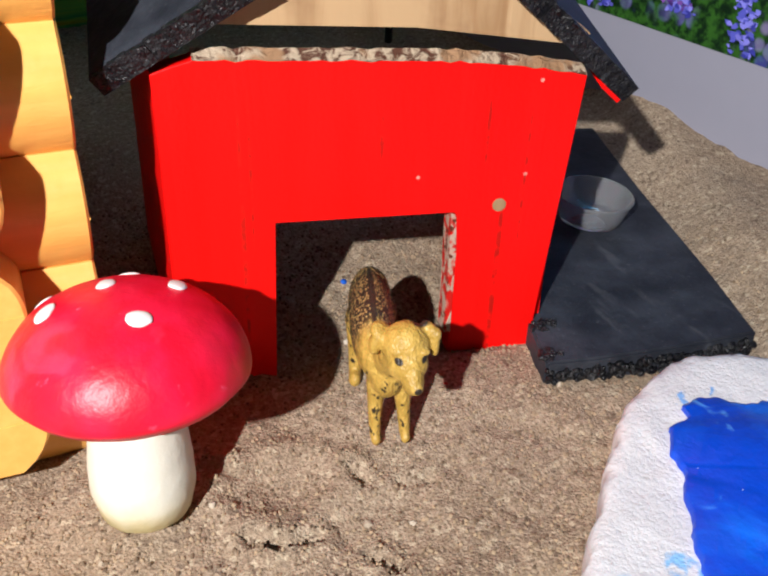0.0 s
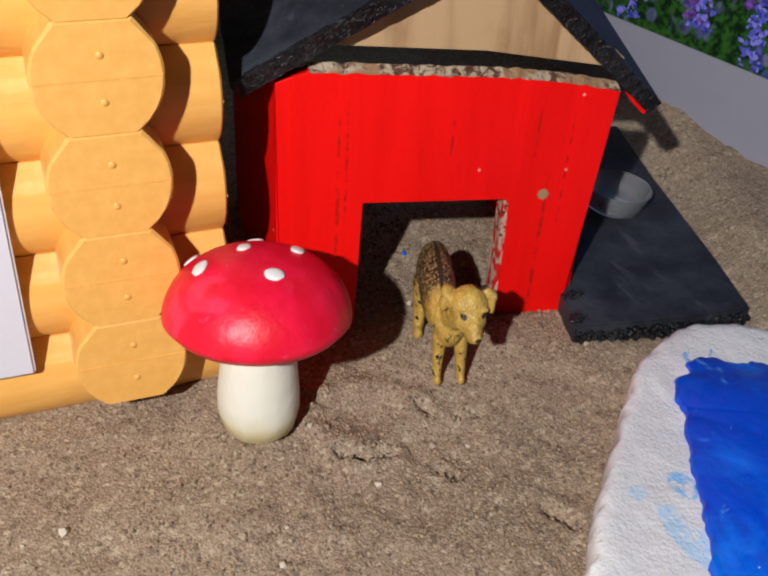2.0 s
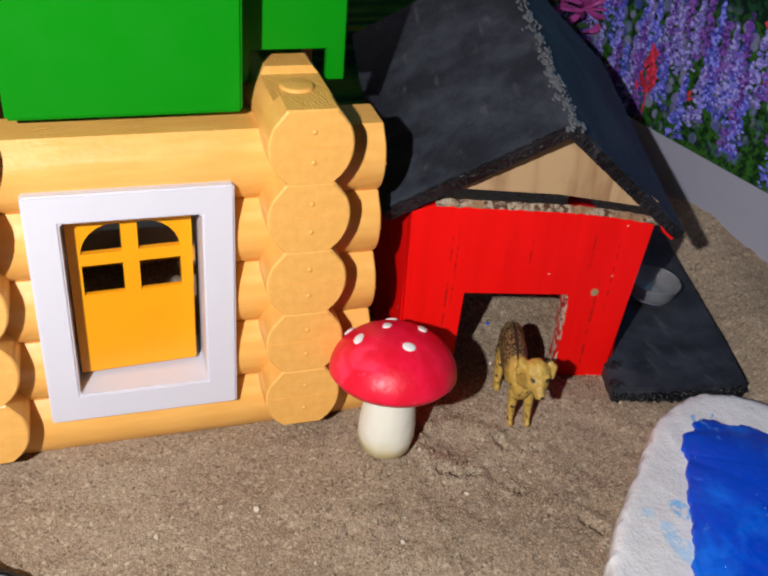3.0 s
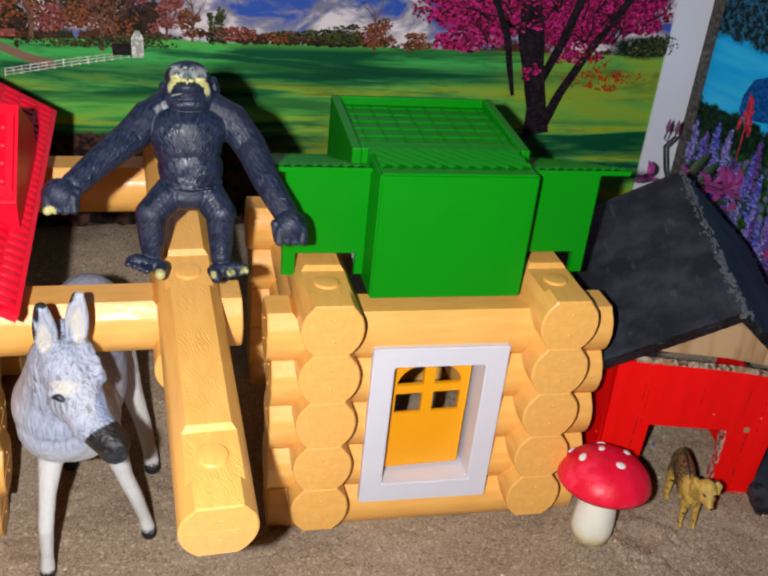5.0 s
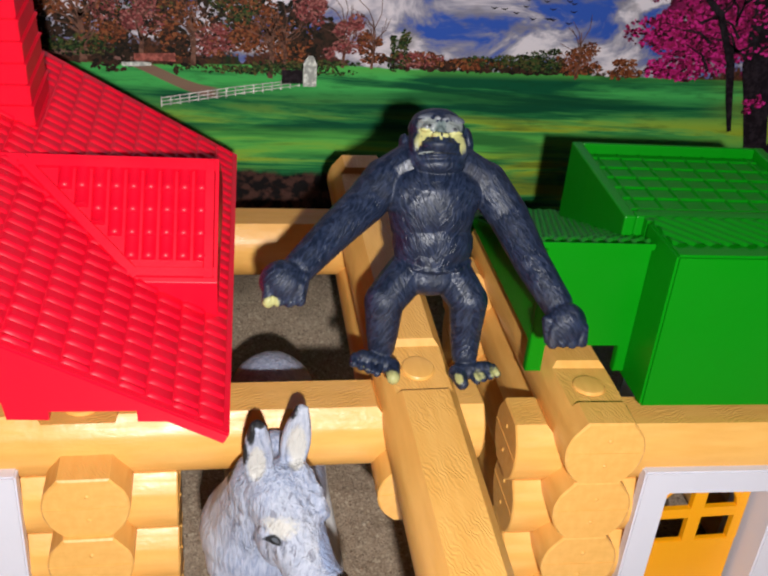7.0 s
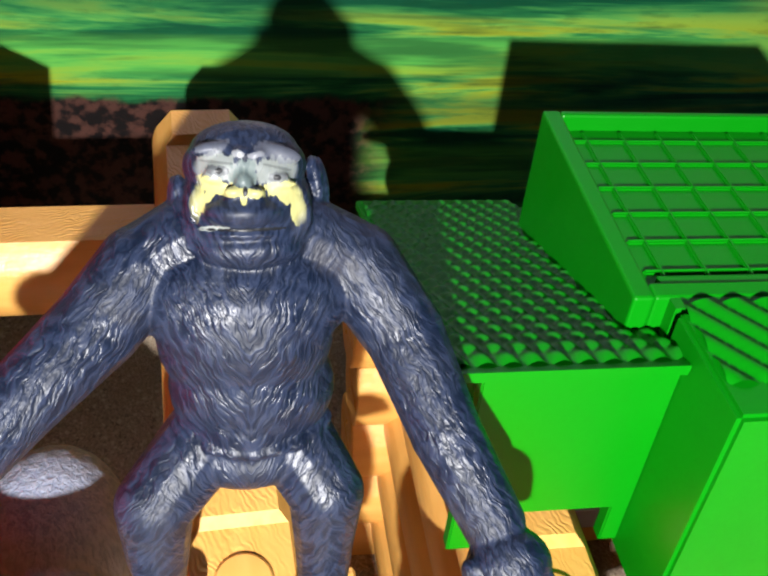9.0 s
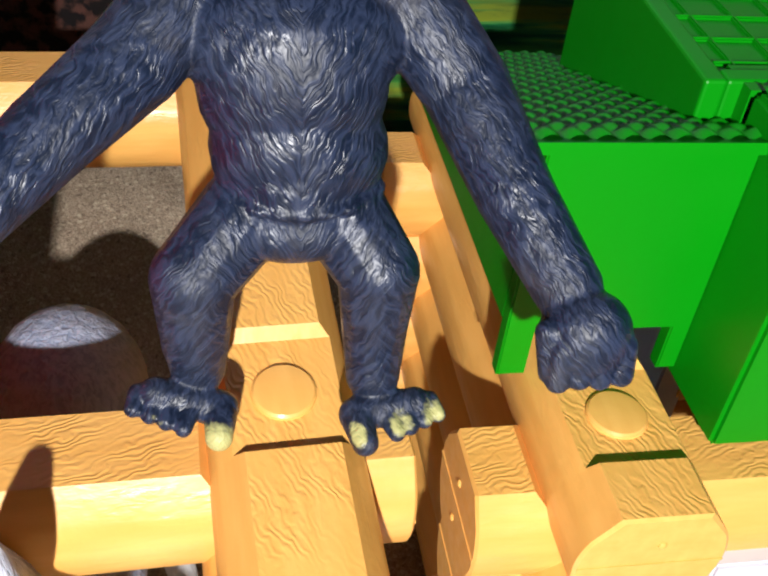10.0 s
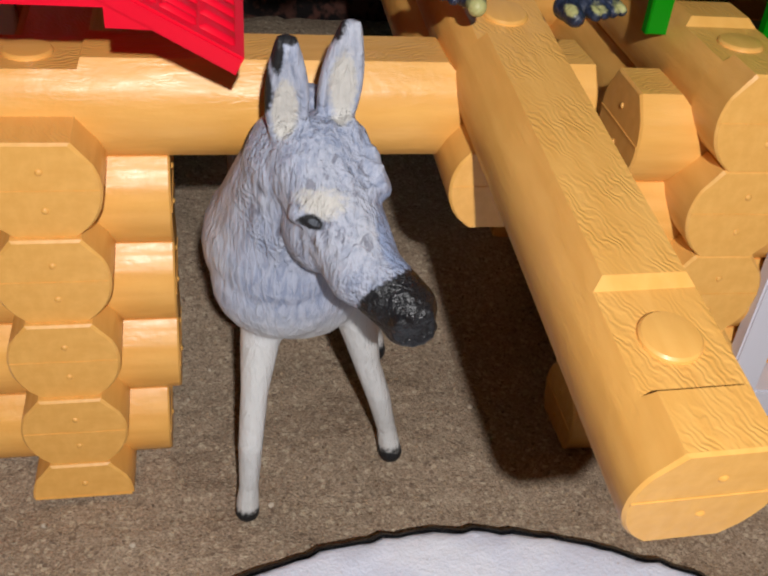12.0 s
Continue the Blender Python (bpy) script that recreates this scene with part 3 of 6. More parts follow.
def red_roof():
    """The red gable roof with cross gables and a chimney. It lies tipped up at the back."""
    ridge_x, half, y0 = -0.3740, 0.1050, 0.1805
    roof = thing("toy_roof", "glossy red plastic tiled roof with chimney, sitting tipped on the logs", "toy roof", at=pose(ridge_x, y0, 0.1540, 8.7, 0, -2.0))
    length, rise, thick = 0.1880, 0.0615, 0.0045
    slope = math.atan2(rise, half)
    for sign in (-1, 1):
        bm = bmesh.new()
        pts = [(0, rise), (sign * half, 0), (sign * (half - 0.002), -0.0045), (0, rise - thick)]
        prism(bm, pts, 1, 0, length, 0.0006)
        side = part("slope", bm, MAT["red_roof"], roof)
        # moulded tiles in columns down the slope, each lifted at its front edge
        bm = bmesh.new()
        columns, run, pitch = 12, half / math.cos(slope), 0.0062
        step = (run - 0.006) / columns
        for col in range(columns):
            d0 = 0.004 + col * step
            for j in range(-1, int(length / pitch) + 1):
                a = max(0.003, j * pitch + (col % 2) * pitch / 2)
                b = min(length - 0.003, j * pitch + (col % 2) * pitch / 2 + pitch)
                if b - a < 0.002:
                    continue
                q = []
                for y, hgt in ((a, -0.0002), (a + 0.0007, 0.0010), (a + 0.0014, 0.0012), (b, 0.0001)):
                    for d, k in ((d0 + 0.0003, 0.0), (d0 + 0.0013, 1.0), (d0 + step - 0.0013, 1.0), (d0 + step - 0.0003, 0.0)):
                        hk = hgt * k
                        q.append(bm.verts.new((sign * (d * math.cos(slope) + hk * math.sin(slope)), y, rise - d * math.sin(slope) + hk * math.cos(slope))))
                for i in range(3):
                    for j2 in range(3):
                        bm.faces.new((q[4 * i + j2], q[4 * i + j2 + 1], q[4 * i + j2 + 5], q[4 * i + j2 + 4]))
        bmesh.ops.recalc_face_normals(bm, faces=bm.faces)
        part("tiles", bm, MAT["red_roof"], side, smooth=70)
        # cross gable
        g0, gy, ge, dz = 0.0190, 0.0955, 0.0375, 0.0505
        bm = bmesh.new()
        top, low = dz, 0.0196
        x_out = sign * (half - 0.0055)
        v = [bm.verts.new(p) for p in (
            (sign * g0, gy, top), (x_out, gy, top),
            (x_out, gy - ge, low), (sign * (half * (1 - low / rise) - 0.004), gy - ge, low),
            (x_out, gy + ge, low), (sign * (half * (1 - low / rise) - 0.004), gy + ge, low),
            (x_out, gy - ge, -0.001), (x_out, gy + ge, -0.001),
            (sign * (half * 0.95), gy - ge, -0.001), (sign * (half * 0.95), gy + ge, -0.001))]
        for q in ((0, 1, 2, 3), (0, 5, 4, 1), (1, 4, 7, 6, 2), (3, 2, 6, 8), (5, 9, 7, 4)):
            bm.faces.new([v[i] for i in q])
        bmesh.ops.recalc_face_normals(bm, faces=bm.faces)
        if sum(f.normal.z for f in bm.faces) < 0:
            bmesh.ops.reverse_faces(bm, faces=bm.faces)
        gable = part("cross_gable", bm, MAT["red_roof"], roof)
        m = gable.modifiers.new("edges", "BEVEL")
        m.width, m.segments = 0.0008, 2
        # ribbed inset on the near face of the cross gable
        bm = bmesh.new()
        run2 = math.hypot(ge, top - low)
        up = Vector((0, ge, top - low)) / run2
        out = Vector((0, -(top - low), ge)) / run2
        edge = half - 0.0055

        def on(xx, d, h):
            p = Vector((sign * xx, gy, top)) - up * d + out * h
            return bm.verts.new(p)

        for k in range(10):
            xa = edge - 0.0065 - k * 0.0062
            d1 = run2 * 0.86
            inner = g0 + 0.012
            reach = min(d1, (xa - inner) / 0.046 * run2)
            for s in range(5):
                da, db = 0.0050 + s * 0.0088, min(0.0050 + (s + 1) * 0.0088, reach + 0.0010, d1)
                if db - da < 0.0030:
                    break
                ring = []
                for dd, hh in ((da, 0.7), (da + 0.68 * (db - da), 1.0), (da + 0.86 * (db - da), 1.35), (db, 0.65)):
                    ring.append([on(xa - w, dd, h * hh) for w, h in ((-0.0027, -0.0002), (-0.0019, 0.0014), (-0.0007, 0.0021), (0.0007, 0.0021), (0.0019, 0.0014), (0.0027, -0.0002))])
                for lo, hi in zip(ring, ring[1:]):
                    for i in range(5):
                        bm.faces.new((lo[i], lo[i + 1], hi[i + 1], hi[i]))
                bm.faces.new(ring[-1])
        bmesh.ops.recalc_face_normals(bm, faces=bm.faces)
        part("ribs", bm, MAT["red_roof"], gable, smooth=60)
        # raised rim round the ribs, slanting along the valley
        bm = bmesh.new()
        low_d, hi_x = run2 * 0.86 + 0.003, edge - 0.0034
        corners = [(inner - 0.002, 0.0036), (hi_x, 0.0036), (hi_x, low_d), (inner + 0.0380, low_d)]
        for turn, ((xa, da), (xb, db)) in enumerate(zip(corners, corners[1:] + corners[:1])):
            way = Vector((xb - xa, db - da)).normalized() * 0.0021
            across = Vector((-way.y, way.x))
            ring = []
            for px, pd in ((xa - way.x, da - way.y), (xb + way.x, db + way.y)):
                ring.append([on(px + across.x * k, pd + across.y * k, h + 0.0002 * (turn % 2)) for k, h in ((-1, -0.0003), (-0.75, 0.0016), (0.75, 0.0016), (1, -0.0003))])
            for i in range(3):
                bm.faces.new((ring[0][i], ring[0][i + 1], ring[1][i + 1], ring[1][i]))
        bmesh.ops.recalc_face_normals(bm, faces=bm.faces)
        part("rim", bm, MAT["red_roof"], gable, smooth=60)
    # front and back gable walls, the front one arched
    for y, name in ((0.0022, "front_gable"), (length - 0.006, "back_gable")):
        bm = bmesh.new()
        r, c = 0.0308, 0.0040
        arch = [(c + r * math.cos(math.pi * k / 16), 0.0080 + 0.0330 * math.sin(math.pi * k / 16)) for k in range(17)]
        right = [(half * 0.985, -0.001), (half * 0.83, 0.0060), (0.0755, 0.0062), (0.0755, 0.0110), (0.0480, 0.0110), (0.0480, 0.0072), (c + r, 0.0075)]
        left = [(c - r, 0.0075), (-0.0480, 0.0072), (-0.0480, 0.0110), (-0.0755, 0.0110), (-0.0755, 0.0062), (-half * 0.83, 0.0060), (-half * 0.985, -0.001)]
        pts = right + arch + left + [(0, rise - 0.002)]
        prism(bm, pts, 1, y - 0.0014, y + 0.0024)
        part(name, bm, MAT["red_roof"], roof)
    bm = bmesh.new()
    for a, b, w in ((0.022, 0.125, 0.0036),):
        ring = []
        for y in (a, b):
            ring.append([bm.verts.new((w * math.cos(t), y, rise - 0.0014 + 0.0044 * math.sin(t) ** 0.5)) for t in [math.pi * k / 8 for k in range(9)]])
        for i in range(8):
            bm.faces.new((ring[0][i], ring[0][i + 1], ring[1][i + 1], ring[1][i]))
        bm.faces.new(ring[0])
        bm.faces.new(ring[1])
    ball(bm, (0, 0.0200, rise + 0.0006), (0.0050, 0.0042, 0.0058))
    capsule(bm, (0, 0.004, rise - 0.0012), (0, 0.020, rise), 0.0035, 0.0042)
    bmesh.ops.recalc_face_normals(bm, faces=bm.faces)
    part("ridge_cap", bm, MAT["red_roof"], roof, smooth=60)
    # chimney of stacked courses, with a hollow top
    chimney = part("chimney", bmesh.new(), MAT["red_roof"], roof)
    bm = bmesh.new()
    cx, cy, w, d = 0.0050, 0.1380, 0.0232, 0.0165
    for k in range(9):
        z = 0.030 + k * 0.0086
        box(bm, cx - w + 0.0004 * k, cx + w - 0.0004 * k, cy - d + 0.0003 * k, cy + d - 0.0003 * k, z, z + 0.0087, 0.0005)
        box(bm, cx - w + 0.0004 * k - 0.0006, cx + w - 0.0004 * k + 0.0006, cy - d + 0.0003 * k - 0.0006, cy + d - 0.0003 * k + 0.0006, z + 0.0076, z + 0.0086, 0.0003)
    for x0, x1, ya, yb in ((cx - w, cx + w, cy - d, cy - d + 0.003), (cx - w, cx + w, cy + d - 0.003, cy + d), (cx - w, cx - w + 0.003, cy - d + 0.003, cy + d - 0.003), (cx + w - 0.003, cx + w, cy - d + 0.003, cy + d - 0.003)):
        box(bm, x0, x1, ya, yb, 0.1074, 0.1130)
    old = chimney.data
    chimney.data = mesh_of(bm, MAT["red_roof"])
    bpy.data.meshes.remove(old)
    return roof


red_roof()


# ---- the red kennel and what stands round it ----
def kennel():
    at = pose(0.0455, 0.2042, -0.003, 0, 0, -10.6)
    house = thing("kennel", "small wooden kennel painted red with black felt roof", "kennel", at=at)
    w, t = 0.1030, 0.0060
    # front wall with its doorway and a small bored hole
    bm = bmesh.new()
    steps = 40

    def crest(x):
        """The level of the broken upper edge."""
        f = max(0.0, (x - 0.060) / 0.045)
        return 0.0970 - 0.055 * x - 0.0036 * f * f
    top = [(w + 0.002 - (w - 0.005) * k / steps, crest(w + 0.002 - (w - 0.005) * k / steps) + 0.0007 * noise.noise((k * 0.9, 2.0, 0))) for k in range(steps + 1)]
    prism(bm, [(-0.0010, 0), (0.0235, 0), (0.0247, 0.0527), (0.0728, 0.0510), (0.0740, 0), (0.0990, 0), (w + 0.0022, 0.0870)] + top + [(0.0066, 0.0962), (0.0020, 0.0950), (-0.0026, 0.0935)], 1, 0, t)
    front = part("front_wall", bm, MAT["red_paint"], house)
    m = front.modifiers.new("edges", "BEVEL")
    m.width, m.segments, m.limit_method = 0.0006, 2, "ANGLE"
    bm = bmesh.new()
    bmesh.ops.create_cone(bm, cap_ends=True, segments=20, radius1=0.0019, radius2=0.0019, depth=0.0004, matrix=pose(0.0850, -0.0001, 0.0523, 90))
    part("bored_hole", bm, MAT["wood"], front, "small round hole of bare wood")
    bm = bmesh.new()
    for k in range(-1, steps - 1):
        (xa, za), (xb, zb) = top[k + 1], top[k + 2]
        q = [bm.verts.new(p) for p in ((xa, -0.0004, za - 0.0002), (xb, -0.0004, zb - 0.0002), (xb, t * 0.5, zb + 0.0018 + 0.0008 * noise.noise((k, 0, 5))), (xa, t * 0.5, za + 0.0018 + 0.0008 * noise.noise((k - 1, 0, 5))), (xb, t, zb), (xa, t, za))]
        bm.faces.new(q[:4])
        bm.faces.new((q[3], q[2], q[4], q[5]))
    bmesh.ops.remove_doubles(bm, verts=bm.verts, dist=1e-6)
    bmesh.ops.recalc_face_normals(bm, faces=bm.faces)
    part("splintered_top", bm, MAT["edge"], front, "splintered bare plywood edge")
    bm = bmesh.new()
    prism(bm, [(0.0722, 0.012), (0.0740, 0.012), (0.0738, 0.040), (0.0730, 0.0508), (0.0716, 0.0508), (0.0720, 0.036)], 1, -0.0003, t - 0.0003)
    part("door_edge", bm, MAT["chipped_red"], front, "chipped bare door edge")
    for x, back, high in ((-0.0022, -0.0085, 0.0915), (w - t, w - t, 0.0640)):
        bm = bmesh.new()
        prism(bm, [(x, t * 0.6), (x + t, t * 0.6), (back + t, 0.0800), (back, 0.0800)], 2, 0, high)
        part("side_wall", bm, MAT["red_paint"], house)
    # bare wooden gable under the roof, clear of the front wall
    bm = bmesh.new()
    prism(bm, [(0.010, 0.1040), (0.060, 0.1010), (w - 0.002, 0.0950), (w + 0.002, 0.0975), (0.0555, 0.1370), (0.006, 0.1060)], 1, 0.0015, 0.0065)
    part("gable", bm, MAT["wood"], house, "bare unpainted wooden gable")
    bm = bmesh.new()
    prism(bm, [(0.0, 0.092), (w, 0.092), (w, 0.1080), (0.0550, 0.1600), (0.0, 0.1200)], 1, 0.112, 0.117)
    part("gable", bm, MAT["wood"], house)
    # two felt-covered roof boards with rough edges and a strip of dried glue on the ridge
    peak = Vector((0.0550, 0, 0.1405))
    # the whole roof sits tipped, higher at the back
    tipped = Matrix.Translation((0, -0.0030, 0.1200)) @ pose(0, 0, 0, 13.4) @ Matrix.Translation((0, 0, -0.1200))
    for end in (Vector((-0.0155, 0, 0.0945)), Vector((0.1205, 0, 0.0830))):
        out = (end - peak).normalized()
        up = Vector((-out.z, 0, out.x)) if out.x > 0 else Vector((out.z, 0, -out.x))
        bm = bmesh.new()
        prism(bm, [tuple((p)[i] for i in (0, 2)) for p in (peak, end, end - up * 0.0052, peak - up * 0.0052)], 1, -0.0040, 0.128)
        board = part("roof_board", bm, MAT["felt"], house, "black felt-covered board", at=tipped)
        bm = bmesh.new()
        n = 34
        for k in range(n):
            a, b = peak.lerp(end, k / n), peak.lerp(end, (k + 1) / n)
            j = 0.0008 * noise.noise((k * 1.3, end.x * 90, 0))
            box(bm, -0.5, 0.5, -0.5, 0.5, -0.5, 0.5, 0, Matrix.Translation(((a + b) / 2 - up * 0.0026) + Vector((0, -0.0045 + j, 0))) @ Matrix(((out.x, 0, up.x), (0, 1, 0), (out.z, 0, up.z))).to_4x4() @ Matrix.Diagonal(((b - a).length * 1.03, 0.0016, 0.0054 + j, 1)))
        part("board_edge", bm, MAT["felt_edge"], board, "frayed black edge")
    bm = bmesh.new()
    rng = random.Random(4)
    for k in range(260):
        y = -0.007 + 0.134 * rng.random() ** 1.2
        x = rng.gauss(0, 0.0016)
        ball(bm, (peak.x + x, y, peak.z - abs(x) * 0.62 + 0.0002), (rng.uniform(0.0003, 0.0009), rng.uniform(0.0007, 0.0024), 0.0005), (0, 0, rng.uniform(-35, 35)))
    part("glue", bm, MAT["glue"], house, "streaks of dried grey glue", smooth=60, at=tipped)
    # a flake of red paint under the right eave
    bm = bmesh.new()
    box(bm, 0, 0.0075, -0.0050, 0.004, -0.0014, 0, 0, pose(0.1110, 0, 0.0845, 0, 41.2))
    part("batten", bm, MAT["red_paint"], house, "red painted batten under the eave", at=tipped)


kennel()


def black_board():
    bm = bmesh.new()
    pts = [(0.1362, 0.1668), (0.1500, 0.1635), (0.1760, 0.1590), (0.2025, 0.1560), (0.2135, 0.1900), (0.2305, 0.2500), (0.2470, 0.3010), (0.180, 0.320), (0.1610, 0.240), (0.1402, 0.1800)]
    prism(bm, pts, 2, 0.0, 0.0085)
    bmesh.ops.bevel(bm, geom=[e for e in bm.edges], offset=0.0007, segments=2, affect="EDGES")
    slab = new("felt_board", mesh_of(bm, MAT["felt"], 40))
    slab.matrix_basis = pose(0, 0, 0.0005)
    tagged(slab, "black felt-covered board lying on the sand", "board")
    bm = bmesh.new()
    rng = random.Random(8)
    for k in range(130):
        f = k / 129
        p = Vector((0.1365, 0.1672, 0)).lerp(Vector((0.2020, 0.1568, 0)), f)
        r = rng.uniform(0.0006, 0.0016)
        ball(bm, (p.x, p.y - 0.0006 - 0.0015 * math.sin(math.pi * f), rng.uniform(0.001, 0.0060)), (r * 1.3, r * 0.8, r), (rng.uniform(0, 90), 0, rng.uniform(0, 90)))
    part("torn_edge", bm, MAT["felt_edge"], slab, "torn crumbling front edge")
    bm = bmesh.new()
    rng = random.Random(11)
    for cx, cy, n in ((0.1450, 0.1830, 34), (0.1395, 0.1700, 22)):
        for k in range(n):
            a, d = rng.uniform(0, 6.28), rng.random() ** 0.6
            ball(bm, (cx + 0.0042 * d * math.cos(a), cy + 0.0024 * d * math.sin(a), 0.0090 - 0.0004 * d), (rng.uniform(0.0006, 0.0016), rng.uniform(0.0004, 0.0009), rng.uniform(0.0003, 0.0007)), (0, 0, rng.uniform(0, 180)))
    part("flake", bm, MAT["felt_edge"], slab, "lifted flake of felt", smooth=60)
    # the cup, tapering to its foot
    bm = bmesh.new()
    out = [(0.0, 0.0012), (0.0040, 0.0012), (0.0045, 0.0018), (0.0072, 0.0018), (0.0078, 0.0011), (0.0098, 0.0014), (0.0108, 0.0030), (0.0131, 0.0092), (0.0136, 0.0097), (0.0140, 0.0092), (0.0118, 0.0028), (0.0112, 0.0004), (0.0106, 0.0), (0.0, 0.0)]
    lathe(bm, out, 56)
    cup = new("plastic_cup", mesh_of(bm, MAT["clear"], 50))
    cup.matrix_basis = pose(0.1972, 0.2335, 0.0093, 2, 2, 0)
    tagged(cup, "small shallow clear plastic cup standing on the black board", "cup")


black_board()


def mushroom():
    n = Nodes("mushroom_red", rough=0.42, spec=0.4)
    c = n.mix(n.ramp(n.noise(120, 4, vector=n.scaled((1, 1, 0.5))), 0.35, 0.7), (0.70, 0.004, 0.026), (0.82, 0.008, 0.050))
    c = n.mix(n.ramp(n.noise(260, 3), 0.68, 0.78, 0, 0.6), c, (0.85, 0.16, 0.28))
    c = n.mix(n.ramp(n.noise(75, 4, distort=0.8), 0.54, 0.70, 0, 0.55), c, (0.86, 0.045, 0.12))
    n.colour(c)
    n.bump(n.noise(150, 4), 0.0007, 0.7)
    s = Nodes("mushroom_cream", rough=0.5, spec=0.4)
    x, y, z = s.axes()
    s.colour(s.mix(s.ramp(s.math("ADD", z, s.math("MULTIPLY", s.noise(90), 0.008)), 0.006, 0.018), (0.62, 0.52, 0.26), (0.74, 0.72, 0.62)))
    s.bump(s.noise(200, 3), 0.0004)
    top = thing("toy_mushroom", "toy toadstool with red white-spotted cap and cream stem", "toy mushroom", at=pose(0.0238, 0.1625, 0.0018, -1, 1, 0))
    R, H, z0 = 0.0256, 0.0178, 0.0410

    def cap_at(a):
        """Radius and height on the cap at an angle from its rim."""
        return R * math.cos(a) ** 0.86, z0 + H * math.sin(a) ** 1.05
    bm = bmesh.new()
    outline = [(0.008, z0 + 0.0030), (0.016, z0 + 0.0005), (0.0215, z0 - 0.0026), (0.0232, z0 - 0.0028)] + [cap_at(math.pi / 2 * k / 22) for k in range(22)] + [(0, z0 + H)]
    lathe(bm, outline, 72, 0.012)
    cap = part("cap", bm, n.mat, top, "glossy red painted cap", smooth=70, at=Matrix.Translation((0, 0, z0)) @ pose(0, 0, 0, -6, 2, 0) @ Matrix.Translation((0, 0, -z0)))
    bm = bmesh.new()
    lathe(bm, [(0.0, 0.0), (0.0070, 0.0004), (0.0105, 0.0030), (0.0118, 0.0090), (0.0116, 0.0160), (0.0106, 0.0260), (0.0096, 0.0360), (0.0090, 0.0440), (0, 0.0450)], 48, 0.02)
    part("stem", bm, s.mat, top, "cream stem, yellowed at the foot", smooth=70)
    white = Nodes("spot_white", (0.80, 0.79, 0.78), 0.5).mat
    for az, el, ra, rb in ((-84, 69.4, 0.0027, 0.0025), (174, 58, 0.0032, 0.0021), (114, 81, 0.0025, 0.0018), (11, 66.5, 0.0027, 0.0020), (75, 48, 0.0026, 0.002), (130, 35, 0.0026, 0.0024)):
        bm = bmesh.new()
        a, e = radians(az), radians(el)
        (r0, h0), (r1, h1) = cap_at(e - 0.02), cap_at(e + 0.02)
        p = Vector((r0 * math.cos(a), r0 * math.sin(a), (h0 + h1) / 2))
        tz = Vector(((r1 - r0) * math.cos(a), (r1 - r0) * math.sin(a), h1 - h0)).normalized()
        tx = Vector((-math.sin(a), math.cos(a), 0))
        nn = tx.cross(tz)
        m = Matrix((tx, tz, nn)).transposed().to_4x4()
        m.translation = p + nn * 0.0
        turned = m @ Matrix.Rotation(0.6 * math.sin(az), 4, "Z") @ Matrix.Diagonal((ra, rb, 0.0007, 1))
        bmesh.ops.create_icosphere(bm, subdivisions=3, radius=1, matrix=turned)
        for v in bm.verts:
            v.co += tx * 0.0004 * noise.noise(v.co * 500) + tz * 0.0004 * noise.noise(v.co * 430 + Vector((3, 0, 0)))
        part("spot", bm, white, cap, smooth=70)


mushroom()


def slab_outline(points, jag, seed):
    """A ragged closed outline through a smooth one."""
    return [(x + jag * noise.noise((x * 160, y * 160, seed)) + 0.5 * jag * noise.noise((x * 420, y * 420, seed)), y + jag * noise.noise((x * 160, y * 160, seed + 4)) + 0.5 * jag * noise.noise((x * 420, y * 420, seed + 9))) for x, y in points]


